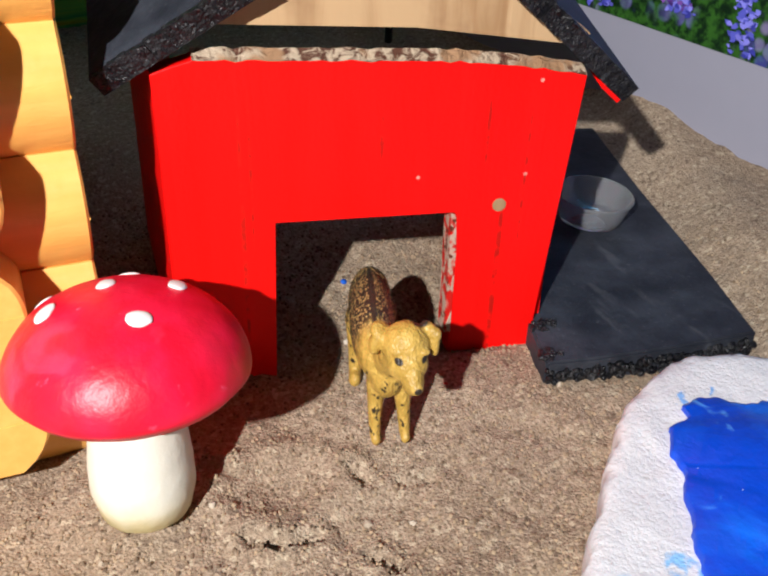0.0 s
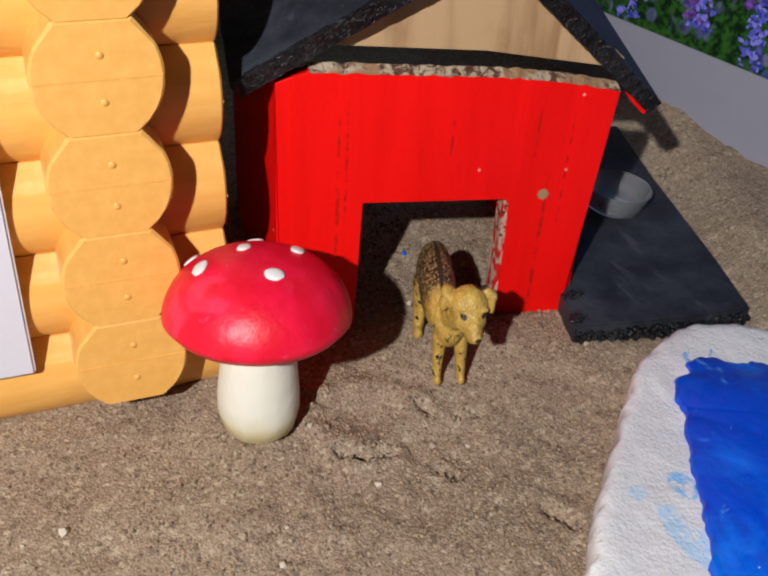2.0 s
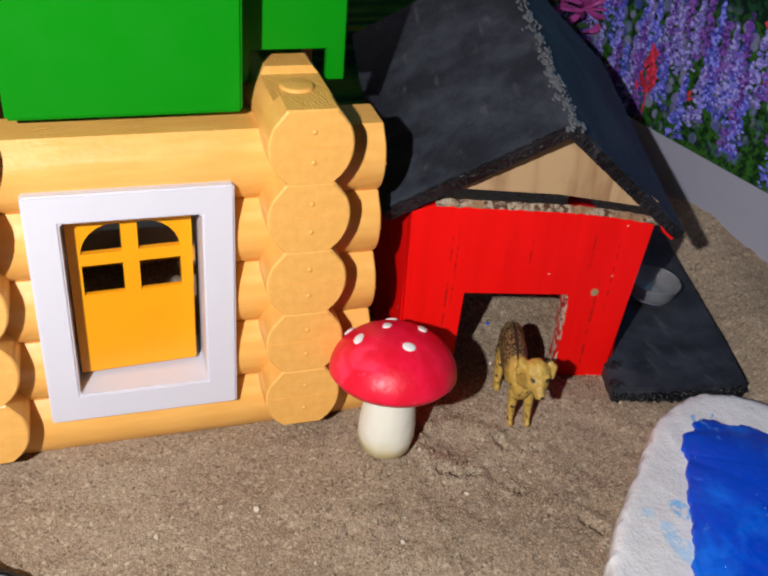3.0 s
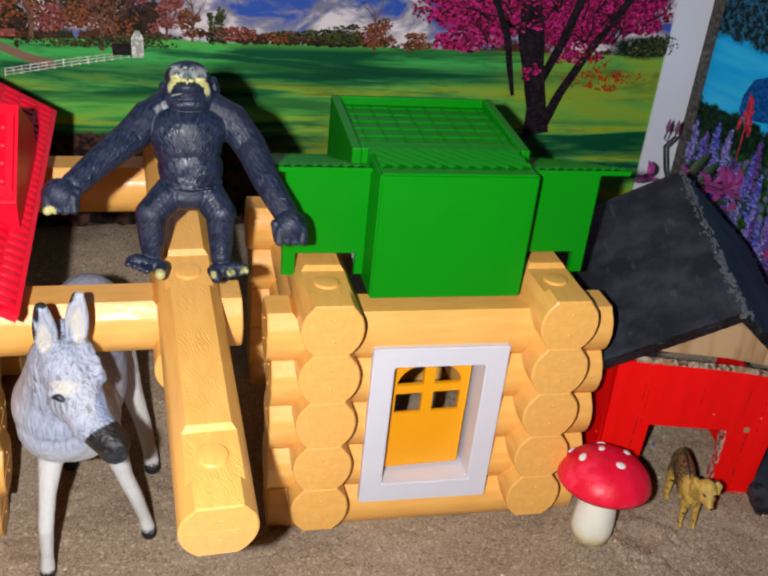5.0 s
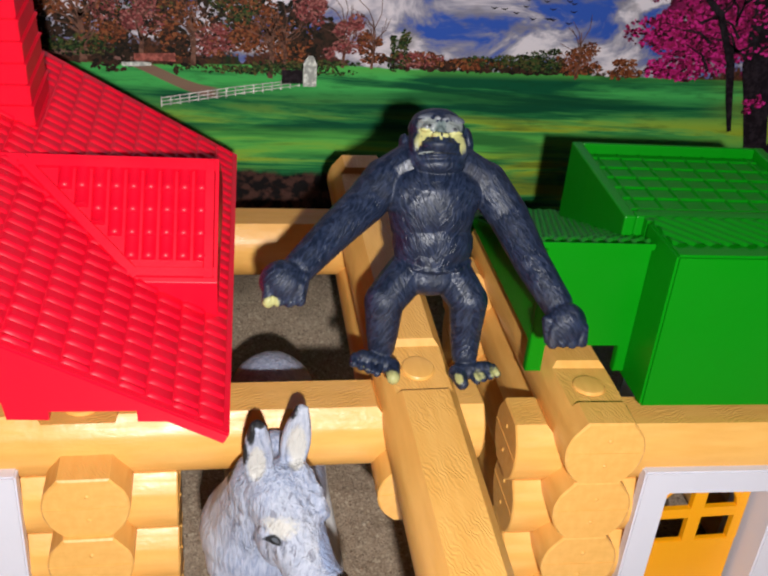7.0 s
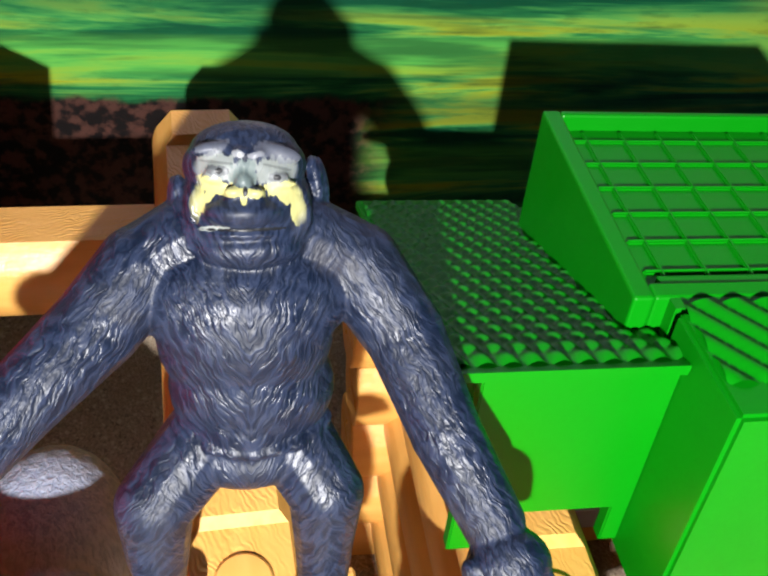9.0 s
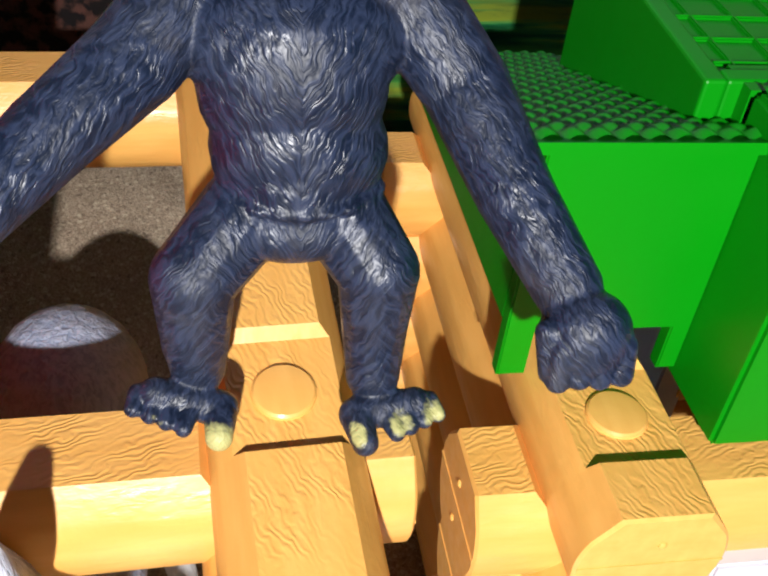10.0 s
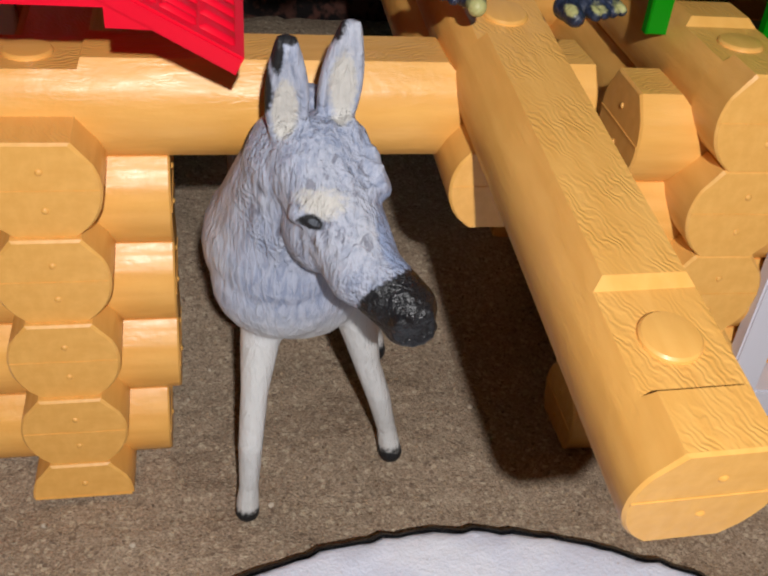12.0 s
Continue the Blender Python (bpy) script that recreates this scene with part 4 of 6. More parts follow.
def oval_plate(name, label, at, shape, core, pond, height, material, paint, paint_label, dark_rim=False):
    """A cast plaster plate with a painted hollow: rings of the outline, shrunk towards its middle."""
    cx = sum(p[0] for p in shape) / len(shape)
    cy = sum(p[1] for p in shape) / len(shape)
    bm = bmesh.new()
    rings = []
    for k, z in ((0.988, 0.0), (0.998, height * 0.3), (1.0, height * 0.55), (0.994, height * 0.76), (0.982, height * 0.90), (0.962, height * 0.97), (0.935, height), (0.90, height * 1.01), (0.86, height * 0.99), (0.80, height * 0.96), (0.70, height * 0.93), (0.55, height * 0.9), (0.3, height * 0.88)):
        near_rim = min(max((k - 0.90) / 0.09, 0.0), 1.0)
        rings.append([bm.verts.new((cx + (x - cx) * k, cy + (y - cy) * k, z + (0.0006 * noise.noise((x * 90 * k, y * 90 * k, 1)) if z else 0))) for x, y in ((u[0] + (v[0] - u[0]) * near_rim, u[1] + (v[1] - u[1]) * near_rim) for u, v in zip(core, shape))])
    n = len(shape)
    for a, b in zip(rings, rings[1:]):
        for i in range(n):
            bm.faces.new((a[i], a[(i + 1) % n], b[(i + 1) % n], b[i]))
    bm.faces.new(rings[-1])
    bm.faces.new(rings[0][::-1])
    bmesh.ops.recalc_face_normals(bm, faces=bm.faces)
    plate = new(name, mesh_of(bm, material, 60))
    plate.matrix_basis = at
    tagged(plate, label, "toy pond")
    bm = bmesh.new()
    px = sum(p[0] for p in pond) / len(pond)
    py = sum(p[1] for p in pond) / len(pond)
    rings = []
    for k, z in ((1.0, height * 0.80), (0.995, height * 1.0), (0.97, height * 1.05)):
        rings.append([bm.verts.new((px + (x - px) * k, py + (y - py) * k, z + 0.0006)) for x, y in pond])
    n = len(pond)
    for a, b in zip(rings, rings[1:]):
        for i in range(n):
            bm.faces.new((a[i], a[(i + 1) % n], b[(i + 1) % n], b[i]))
    bm.faces.new(rings[-1])
    bmesh.ops.recalc_face_normals(bm, faces=bm.faces)
    part("water", bm, paint, plate, paint_label, smooth=60)
    if dark_rim:
        bm = bmesh.new()
        pts = [Vector((x * 1.0, y, 0)) for x, y in shape]
        mid = Vector((cx, cy, 0))
        for i in range(n if n == len(shape) else len(shape)):
            a, b = pts[i], pts[(i + 1) % len(shape)]
            oa, ob = mid + (a - mid) * 1.012, mid + (b - mid) * 1.012
            ia, ib = mid + (a - mid) * 0.990, mid + (b - mid) * 0.990
            za = height * 0.86
            q = [bm.verts.new(p) for p in ((oa.x, oa.y, 0), (ob.x, ob.y, 0), (ob.x, ob.y, za), (oa.x, oa.y, za), (ib.x, ib.y, za + 0.0012), (ia.x, ia.y, za + 0.0012))]
            bm.faces.new((q[0], q[1], q[2], q[3]))
            bm.faces.new((q[3], q[2], q[4], q[5]))
        bmesh.ops.remove_doubles(bm, verts=bm.verts, dist=1e-6)
        bmesh.ops.recalc_face_normals(bm, faces=bm.faces)
        part("dark_rim", bm, MAT["felt_edge"], plate, "blackened broken rim")
    return plate


def flowing(points, n):
    """A closed smooth line through the given corners."""
    out, m = [], len(points)
    for i in range(m):
        a, b, c, d = (Vector(points[(i + k) % m]) for k in (-1, 0, 1, 2))
        for k in range(n):
            t = k / n
            p = 0.5 * (2 * b + (c - a) * t + (2 * a - 5 * b + 4 * c - d) * t * t + (3 * b - a - 3 * c + d) * t ** 3)
            out.append((p.x, p.y))
    return out


def ponds():
    # the long pond: a rounded slab, painted blue within a ragged edge, running out towards the viewer
    rim = flowing([(0.074, 0.066), (0.098, 0.097), (0.124, 0.123), (0.147, 0.1445), (0.176, 0.1535), (0.198, 0.142), (0.212, 0.115), (0.207, 0.075), (0.175, 0.030), (0.120, 0.004), (0.078, 0.010), (0.064, 0.036)], 24)
    wet = flowing([(0.1045, 0.056), (0.121, 0.082), (0.1345, 0.107), (0.1395, 0.1145), (0.1470, 0.1290), (0.1545, 0.1305), (0.1575, 0.1350), (0.1625, 0.1360), (0.1720, 0.1305), (0.1830, 0.1240), (0.1930, 0.100), (0.186, 0.070), (0.158, 0.036), (0.118, 0.020), (0.100, 0.034)], 20)
    oval_plate("toy_pond", "white plaster slab with a bright blue painted pond", pose(0, 0, -0.001), slab_outline(rim, 0.0014, 2.0), rim, slab_outline(wet, 0.0015, 7.0), 0.0125, MAT["blue_rim"], MAT["blue"], "bright blue brushed paint")
    pts, wet = [], []
    for k in range(170):
        a = 2 * math.pi * k / 170
        r = 0.0760 + 0.003 * noise.noise((1.5 * math.cos(a), 1.5 * math.sin(a), 3.0))
        pts.append((-0.217 + 1.50 * r * math.cos(a), 0.0860 + r * math.sin(a)))
        wet.append((-0.217 + 1.25 * r * math.cos(a), 0.0800 + 0.78 * r * math.sin(a)))
    oval_plate("toy_pond", "white plaster dish painted pale blue with black broken rim", pose(0, 0, -0.002), slab_outline(pts, 0.0014, 6.0), pts, wet, 0.0075, MAT["plaster"], MAT["pale_blue"], "pale blue washed paint", True)


ponds()


# ---- toy animals, each one moulded figure ----
def fur(n, a, b, scale, depth, mask=1.0):
    w = n.noise(scale, 3, 0.6, vector=n.scaled((1, 1, 0.22), (18, 0, 0)), distort=0.5)
    n.bump(n.math("MULTIPLY", w, mask), depth, 1.0)
    # colour a in the low fur: crevice shade mixed into the coat
    return n.mix(n.ramp(w, 0.36, 0.62), a, b)


def gorilla():
    n = Nodes("dark_rubber", rough=0.38, spec=0.5)
    x, y, z = n.axes()
    side = n.math("ADD", n.math("ABSOLUTE", x), n.math("MULTIPLY", n.noise(160, 2), 0.005))

    def strands(lean, scale):
        """Hair lying along a slant that is mirrored left and right."""
        v = n.add("ShaderNodeCombineXYZ")
        n.put(v.inputs[0], n.math("ADD", side, n.math("MULTIPLY", z, lean)))
        n.put(v.inputs[1], n.math("MULTIPLY", y, 0.4))
        n.put(v.inputs[2], n.math("MULTIPLY", n.math("SUBTRACT", z, n.math("MULTIPLY", side, lean)), 0.11))
        return n.noise(scale, 2, 0.5, vector=v.outputs[0], distort=0.5)
    hair = n.mix(n.ramp(side, 0.0135, 0.0205), strands(-0.6, 1150), strands(0.8, 1150))
    lock = n.noise(330, 3, 0.6, vector=n.scaled((1, 1, 0.4)))
    c = n.mix(n.ramp(hair, 0.38, 0.64), (0.005, 0.010, 0.026), (0.021, 0.031, 0.066))
    c = n.mix(n.ramp(n.noise(95, 4), 0.58, 0.74, 0, 0.40), c, (0.055, 0.054, 0.065))
    # the face looks up and forward: across, upward and outward from the figure's foot
    up, out = Vector((0, 0.482, 0.876)), Vector((0, -0.876, 0.482))
    rise = n.math("ADD", n.math("MULTIPLY", y, up.y), n.math("MULTIPLY", z, up.z))
    reach = n.math("ADD", n.math("MULTIPLY", y, out.y), n.math("MULTIPLY", z, out.z))
    front = n.ramp(reach, 0.0245, 0.0262)
    ragged = n.math("MULTIPLY", n.math("SUBTRACT", n.noise(1300, 2, vector=n.scaled((1, 0.4, 0.4))), 0.5), 1.3)

    def patch(c, a, b, wide, high, tone, k=1.0, turn=0.0):
        """A painted patch on the face."""
        da, db = n.math("SUBTRACT", x, a * 0.00112 + 0.0005), n.math("SUBTRACT", rise, 0.0847 + b * 0.001)
        ct, st = math.cos(radians(turn)), math.sin(radians(turn))
        p = n.math("DIVIDE", n.math("ADD", n.math("MULTIPLY", da, ct), n.math("MULTIPLY", db, st)), wide * 0.00112)
        q = n.math("DIVIDE", n.math("SUBTRACT", n.math("MULTIPLY", db, ct), n.math("MULTIPLY", da, st)), high * 0.001)
        d = n.math("SQRT", n.math("ADD", n.math("MULTIPLY", p, p), n.math("MULTIPLY", q, q)))
        m = n.ramp(n.math("ADD", d, ragged), 0.9, 1.12, k, 0.0)
        return n.mix(n.math("MULTIPLY", m, front), c, tone)
    cream, pale, ashen, ink_and_shade = (0.50, 0.48, 0.19), (0.33, 0.36, 0.33), (0.12, 0.13, 0.165), (0.010, 0.011, 0.014)
    # the darkest tone marks pupils, nose and lids, and paints the mouth groove's shade
    for a, b, wide, high, tone, k, turn in (
            (-4.4, 4.0, 3.6, 2.4, pale, 0.6, -4), (4.4, 3.0, 4.0, 2.6, pale, 0.6, -12), (-0.6, 3.0, 1.9, 2.4, (0.13, 0.17, 0.165), 0.8, 0),
            (-5.0, 7.3, 2.7, 1.2, ashen, 0.6, 10), (4.4, 6.3, 3.5, 1.5, ashen, 0.6, -14), (-1.3, 6.2, 0.9, 0.6, (0.24, 0.25, 0.27), 0.8, -20), (1.2, 6.0, 1.2, 0.5, (0.20, 0.21, 0.24), 0.8, 10),
            (-5.2, 1.2, 3.2, 1.3, cream, 1.0, -14), (-7.2, -1.6, 1.0, 3.4, cream, 1.0, -12), (-5.6, -0.4, 1.5, 0.8, cream, 0.9, 40),
            (5.0, 0.6, 3.4, 1.3, cream, 1.0, 0), (7.2, -2.6, 1.3, 3.6, cream, 1.0, 14), (5.6, -1.2, 1.3, 1.0, cream, 0.9, -40),
            (-2.1, 0.2, 1.5, 0.8, cream, 1.0, 6), (0.7, 0.0, 1.4, 0.8, cream, 1.0, -4), (-0.8, -0.6, 0.5, 1.1, cream, 1.0, 0),
            (-0.55, 0.3, 0.35, 0.7, ink_and_shade, 1.0, 0), (-5.2, -5.8, 2.2, 0.4, pale, 0.8, 4), (0.0, -6.0, 6.0, 0.28, ink_and_shade, 1.0, 0),
            (-4.3, 3.6, 1.5, 0.85, (0.10, 0.11, 0.12), 0.9, -8), (4.2, 2.3, 1.5, 0.85, (0.12, 0.13, 0.14), 0.9, 6), (-4.1, 3.6, 0.6, 0.5, ink_and_shade, 1.0, 0), (4.1, 2.3, 0.6, 0.5, ink_and_shade, 1.0, 0),
            (-4.4, 4.9, 2.4, 0.22, ink_and_shade, 0.35, -6), (4.4, 3.9, 2.4, 0.22, ink_and_shade, 0.35, -14)):
        c = patch(c, a, b, wide, high, tone, k, turn)
    # cream toes and one cream knuckle
    for p, s in (((-0.0285, -0.0130, 0.0100), (0.0028, 0.0044, 0.0026)), ((-0.0250, -0.0140, 0.0090), (0.0020, 0.0044, 0.0024)), ((-0.0150, -0.0130, 0.0048), (0.0034, 0.0040, 0.0026)), ((0.0085, -0.0160, 0.0066), (0.0026, 0.0038, 0.0024)), ((0.0180, -0.0150, 0.0068), (0.0034, 0.0044, 0.0024)), ((0.0250, -0.0140, 0.0064), (0.0032, 0.0054, 0.0026)), ((-0.0600, -0.0165, 0.0400), (0.0030, 0.004, 0.0026))):
        c = n.mix(n.math("MULTIPLY", n.near(p, s), 0.9), c, cream)
    n.colour(c)
    n.rough(n.ramp(n.noise(90, 3), 0.38, 0.62, 0.35, 0.54))
    bare = n.math("SUBTRACT", 1.0, n.math("MULTIPLY", front, n.ramp(rise, 0.0755, 0.0775, 0.0, 0.85)))
    n.bump(n.math("MULTIPLY", hair, bare), 0.0006, 0.8)
    n.bump(n.math("MULTIPLY", lock, bare), 0.0004, 0.6)
    bm = bmesh.new()
    # trunk, leaning back: hips, waist, chest and back
    ball(bm, (0, 0.0105, 0.0360), (0.0140, 0.0110, 0.0075))
    capsule(bm, (0, 0.0130, 0.0420), (0, 0.0190, 0.0640), 0.0122, 0.0130)
    ball(bm, (0, 0.0140, 0.0480), (0.0143, 0.0120, 0.0150))
    ball(bm, (0, 0.0165, 0.0580), (0.0161, 0.0128, 0.0170))
    ball(bm, (0, 0.0190, 0.0645), (0.0195, 0.0128, 0.0125))
    ball(bm, (0, 0.0142, 0.0610), (0.0158, 0.0094, 0.0140))
    ball(bm, (0.0018, 0.0140, 0.0470), (0.0147, 0.0122, 0.0120))
    # fold across the belly
    for k in range(9):
        a = radians(-62 + 124 * k / 8)
        ball(bm, (0.0010 + 0.0140 * math.sin(a), 0.0150 - 0.0128 * math.cos(a), 0.0418), (0.0030, 0.0022, 0.0012), (0, 0, math.degrees(a)))
    # neck sloping into the shoulders
    for s in (-1, 1):
        capsule(bm, (s * 0.0050, 0.0235, 0.0770), (s * 0.0180 + 0.0010, 0.0225, 0.0690), 0.0074, 0.0076)
    # head, tilted up: skull, crown, brow pads, eyes, flat nose, domed lip, bearded chin, cheek hair, ears
    def lump(a, b, w, sa, sb, sw, turn=0.0):
        """A form on the head, in millimetres across, upward and outward."""
        c, t = Vector((a * 0.00112 + 0.0005, 0, 0)) + up * (0.0847 + b * 0.001) + out * (w * 0.001), radians(turn)
        ax, ay = Vector((1, 0, 0)) * math.cos(t) + up * math.sin(t), up * math.cos(t) - Vector((1, 0, 0)) * math.sin(t)
        m = Matrix((ax * sa * 0.00114, ay * sb * 0.001, out * sw * 0.001)).transposed().to_4x4()
        m.translation = c
        bmesh.ops.create_icosphere(bm, subdivisions=3, radius=1, matrix=m)
    for form in ((0, 4.0, 19.5, 9.2, 6.6, 9.6), (0, 6.6, 18.5, 8.0, 4.9, 9.0), (0.2, -2.0, 19.0, 9.6, 9.2, 10.0), (0, -6.5, 18.0, 10.4, 6.8, 10.2),
                 (-5.0, 7.0, 26.3, 3.0, 1.2, 1.4, 8), (4.4, 6.2, 26.5, 3.6, 1.5, 1.4, -14), (-1.0, 6.4, 27.6, 1.4, 0.9, 1.4, -10), (1.3, 6.2, 27.6, 1.4, 0.9, 1.4, 8),
                 (-4.3, 3.6, 27.2, 1.7, 1.0, 1.5), (4.2, 2.4, 27.2, 1.7, 1.0, 1.5), (-4.5, 2.1, 27.0, 2.4, 0.7, 1.5, -10), (4.6, 1.0, 27.0, 2.5, 0.7, 1.5, 6),
                 (-0.6, 4.0, 27.4, 1.0, 2.2, 1.6), (-0.7, 1.9, 28.6, 1.3, 1.6, 1.8), (-2.1, 0.3, 29.6, 1.5, 0.9, 1.7), (0.8, 0.1, 29.6, 1.5, 0.9, 1.7),
                 (-0.8, -3.2, 25.5, 5.8, 2.9, 6.4), (-0.6, -2.0, 25.5, 4.6, 2.6, 5.6), (-0.4, -6.9, 24.0, 6.2, 1.1, 5.2), (0.2, -9.6, 21.0, 8.4, 4.2, 7.4), (0.4, -11.8, 18.0, 8.0, 3.6, 8.0),
                 (-7.2, -1.6, 22.6, 2.0, 4.4, 3.0, -10), (7.4, -2.4, 22.6, 2.2, 5.0, 3.0, 12),
                 (11.0, 1.0, 16.5, 1.3, 4.6, 2.6, 10), (12.2, 1.2, 15.8, 0.8, 4.2, 1.8, 12), (-10.2, -0.4, 16.5, 1.2, 3.0, 2.4, -8), (-11.0, -0.2, 15.8, 0.7, 2.6, 1.6, -8)):
        lump(*form)
    # arms, spread and reaching forward
    for chain in (((-0.0175, 0.0215, 0.0690, 0.0080), (-0.0250, 0.0150, 0.0625, 0.0078), (-0.0375, 0.0045, 0.0555, 0.0068), (-0.0500, -0.0070, 0.0480, 0.0058)),
                  ((0.0205, 0.0215, 0.0680, 0.0082), (0.0285, 0.0135, 0.0585, 0.0076), (0.0345, -0.0020, 0.0475, 0.0066), (0.0415, -0.0150, 0.0375, 0.0058))):
        for a, b in zip(chain, chain[1:]):
            capsule(bm, a[:3], b[:3], a[3], b[3])
    for p, s, out in (((-0.0560, -0.0115, 0.0448), (0.0080, 0.0070, 0.0076), -1), ((0.0435, -0.0210, 0.0325), (0.0078, 0.0070, 0.0080), 1)):
        ball(bm, p, s)
        for k in range(4):
            q = (p[0] - 0.0052 + 0.0036 * k, p[1] - 0.0048, p[2] - 0.0052 + 0.0004 * (k % 2))
            capsule(bm, q, (q[0], q[1] + 0.001, q[2] + 0.0055), 0.0021, 0.0018)
        capsule(bm, (p[0] - out * 0.0060, p[1] - 0.0030, p[2] - 0.0050), (p[0] - out * 0.0070, p[1] - 0.001, p[2] + 0.0020), 0.0019, 0.0022)
    # bowed legs and wide feet, the outer toes of one foot lifted off the log
    for s, o, up, back in ((-1, -0.0035, 0.0040, 0.0030), (1, 0.0, 0.0022, 0.0)):
        chain = ((s * 0.0080, 0.0100, 0.0368, 0.0082), (s * 0.0142 + o, 0.0020, 0.0290, 0.0074), (s * 0.0142 + o, 0.0000, 0.0165, 0.0060), (s * 0.0140 + o, -0.0030 + back, 0.0065 + up, 0.0051))
        for a, b in zip(chain, chain[1:]):
            capsule(bm, a[:3], b[:3], a[3], b[3])
        lift = 0.0034 if s < 0 else 0.0004
        capsule(bm, (s * 0.0105 + o, -0.0085 + back, 0.0026 + up * 0.6), (s * 0.0215 + o, -0.0075 + back, 0.0030 + up * 0.6 + lift), 0.0034, 0.0031)
        capsule(bm, (s * 0.0105 + o, -0.0105 + back, 0.0026 + up * 0.6), (s * 0.0110 + o, -0.0150 + back, 0.0022 + up * 0.6), 0.0030, 0.0025)
        for k in range(4):
            q = (s * (0.0160 + 0.0028 * k) + o, -0.0105 + 0.0012 * k + back, 0.0028 + up * 0.6 + lift * (0.4 + 0.2 * k))
            capsule(bm, q, (q[0] + s * 0.0010, q[1] - 0.0032, q[2] - 0.0005), 0.0019, 0.0016)
    me = mesh_of(bm, n.mat)
    ob = new("toy_gorilla", me)
    ob.matrix_basis = pose(-0.1950, 0.2140, 0.1537, 0, 0, 0)
    tagged(ob, "dark grey rubber toy gorilla with cream face, standing on a log", "toy animal")
    fused(ob, 0.0004, 5)


def donkey():
    n = Nodes("painted_grey", rough=0.62, spec=0.4)
    c = fur(n, (0.26, 0.30, 0.42), (0.41, 0.44, 0.55), 620, 0.0009, n.math("SUBTRACT", 1.0, n.near((0.0175, -0.0570, 0.1030), (0.0135, 0.0120, 0.0115))))
    n.bump(n.noise(150, 4), 0.0009, 0.8)
    c = n.mix(n.ramp(n.noise(420, 4, 0.65), 0.60, 0.70, 0, 0.45), c, (0.17, 0.18, 0.21))
    c = n.mix(n.ramp(n.noise(30, 3), 0.4, 0.7, 0, 0.5), c, (0.56, 0.56, 0.58))
    c = n.mix(n.near((0.0140, -0.0420, 0.1185), (0.0060, 0.0120, 0.0100)), c, (0.25, 0.31, 0.47))
    lock = n.noise(380, 3, 0.6, vector=n.scaled((1, 1, 0.35), (30, 0, 20)), distort=0.6)
    head = n.near((0.0, -0.0330, 0.1200), (0.0260, 0.0230, 0.0220))
    # shadows between the head's locks, darkened into the coat colour
    c = n.mix(n.math("MULTIPLY", n.ramp(lock, 0.46, 0.34, 0.0, 0.7), head), c, (0.13, 0.13, 0.17))
    n.bump(n.math("MULTIPLY", lock, head), 0.0012, 0.9)
    low = n.axes()[2]
    c = n.mix(n.ramp(low, 0.085, 0.060), c, (0.58, 0.57, 0.56))
    cream = (0.62, 0.58, 0.50)
    for p, s in (((-0.0030, -0.0340, 0.1245), (0.0075, 0.009, 0.0045)), ((0.0015, -0.0235, 0.1460), (0.0036, 0.0035, 0.0100)), ((-0.0125, -0.0250, 0.1440), (0.0036, 0.0035, 0.0100))):
        c = n.mix(n.math("MULTIPLY", n.near(p, s), 0.75), c, cream)
    black = (0.012, 0.012, 0.014)
    for p, s in (((-0.0012, -0.0195, 0.1615), (0.0032, 0.006, 0.0042)), ((-0.0172, -0.0245, 0.1480), (0.0024, 0.006, 0.0066)), ((-0.0146, -0.0265, 0.1580), (0.0016, 0.006, 0.0060)), ((-0.0120, -0.0268, 0.1615), (0.0028, 0.006, 0.0022)), ((-0.0200, -0.0120, 0.1280), (0.0030, 0.006, 0.0060)),
                 ((-0.0210, -0.0255, 0.0000), (0.012, 0.012, 0.0068)), ((0.0290, -0.0040, 0.0000), (0.012, 0.012, 0.0080)), ((0.0320, 0.0510, 0.0000), (0.012, 0.012, 0.0080)), ((-0.014, 0.060, 0.0000), (0.012, 0.012, 0.0080)),
                 ((-0.0066, -0.0395, 0.1212), (0.0036, 0.0050, 0.0019))):
        c = n.mix(n.near(p, s), c, black)
    nose = n.near((0.0165, -0.0560, 0.1030), (0.0142, 0.0132, 0.0122), 0.2)
    c = n.mix(n.ramp(nose, 0.35, 0.65), c, black)
    c = n.mix(n.near((-0.0062, -0.0395, 0.1212), (0.0014, 0.0050, 0.0009)), c, (0.10, 0.11, 0.13))
    n.colour(c)
    n.rough(n.ramp(nose, 0.3, 0.7, 0.62, 0.3))
    n.bump(n.math("MULTIPLY", n.noise(430, 3, 0.6), nose), 0.0014, 0.9)
    bm = bmesh.new()
    # barrel, chest, rump
    ball(bm, (0, 0.0400, 0.0800), (0.0215, 0.0480, 0.0225))
    ball(bm, (-0.0045, 0.0000, 0.0820), (0.0225, 0.0205, 0.0250))
    ball(bm, (0, 0.0820, 0.0870), (0.0220, 0.0260, 0.0270))
    ball(bm, (-0.010, -0.0110, 0.0850), (0.0205, 0.0130, 0.0210))
    # neck
    capsule(bm, (-0.0105, -0.004, 0.0930), (-0.0080, -0.0165, 0.1240), 0.0222, 0.0142)
    capsule(bm, (-0.004, 0.004, 0.1000), (-0.0050, -0.0080, 0.1330), 0.0120, 0.0080)
    # head
    capsule(bm, (-0.0045, -0.0230, 0.1270), (0.0060, -0.0440, 0.1095), 0.0126, 0.0095)
    capsule(bm, (0.0060, -0.0440, 0.1100), (0.0150, -0.0535, 0.1045), 0.0086, 0.0077)
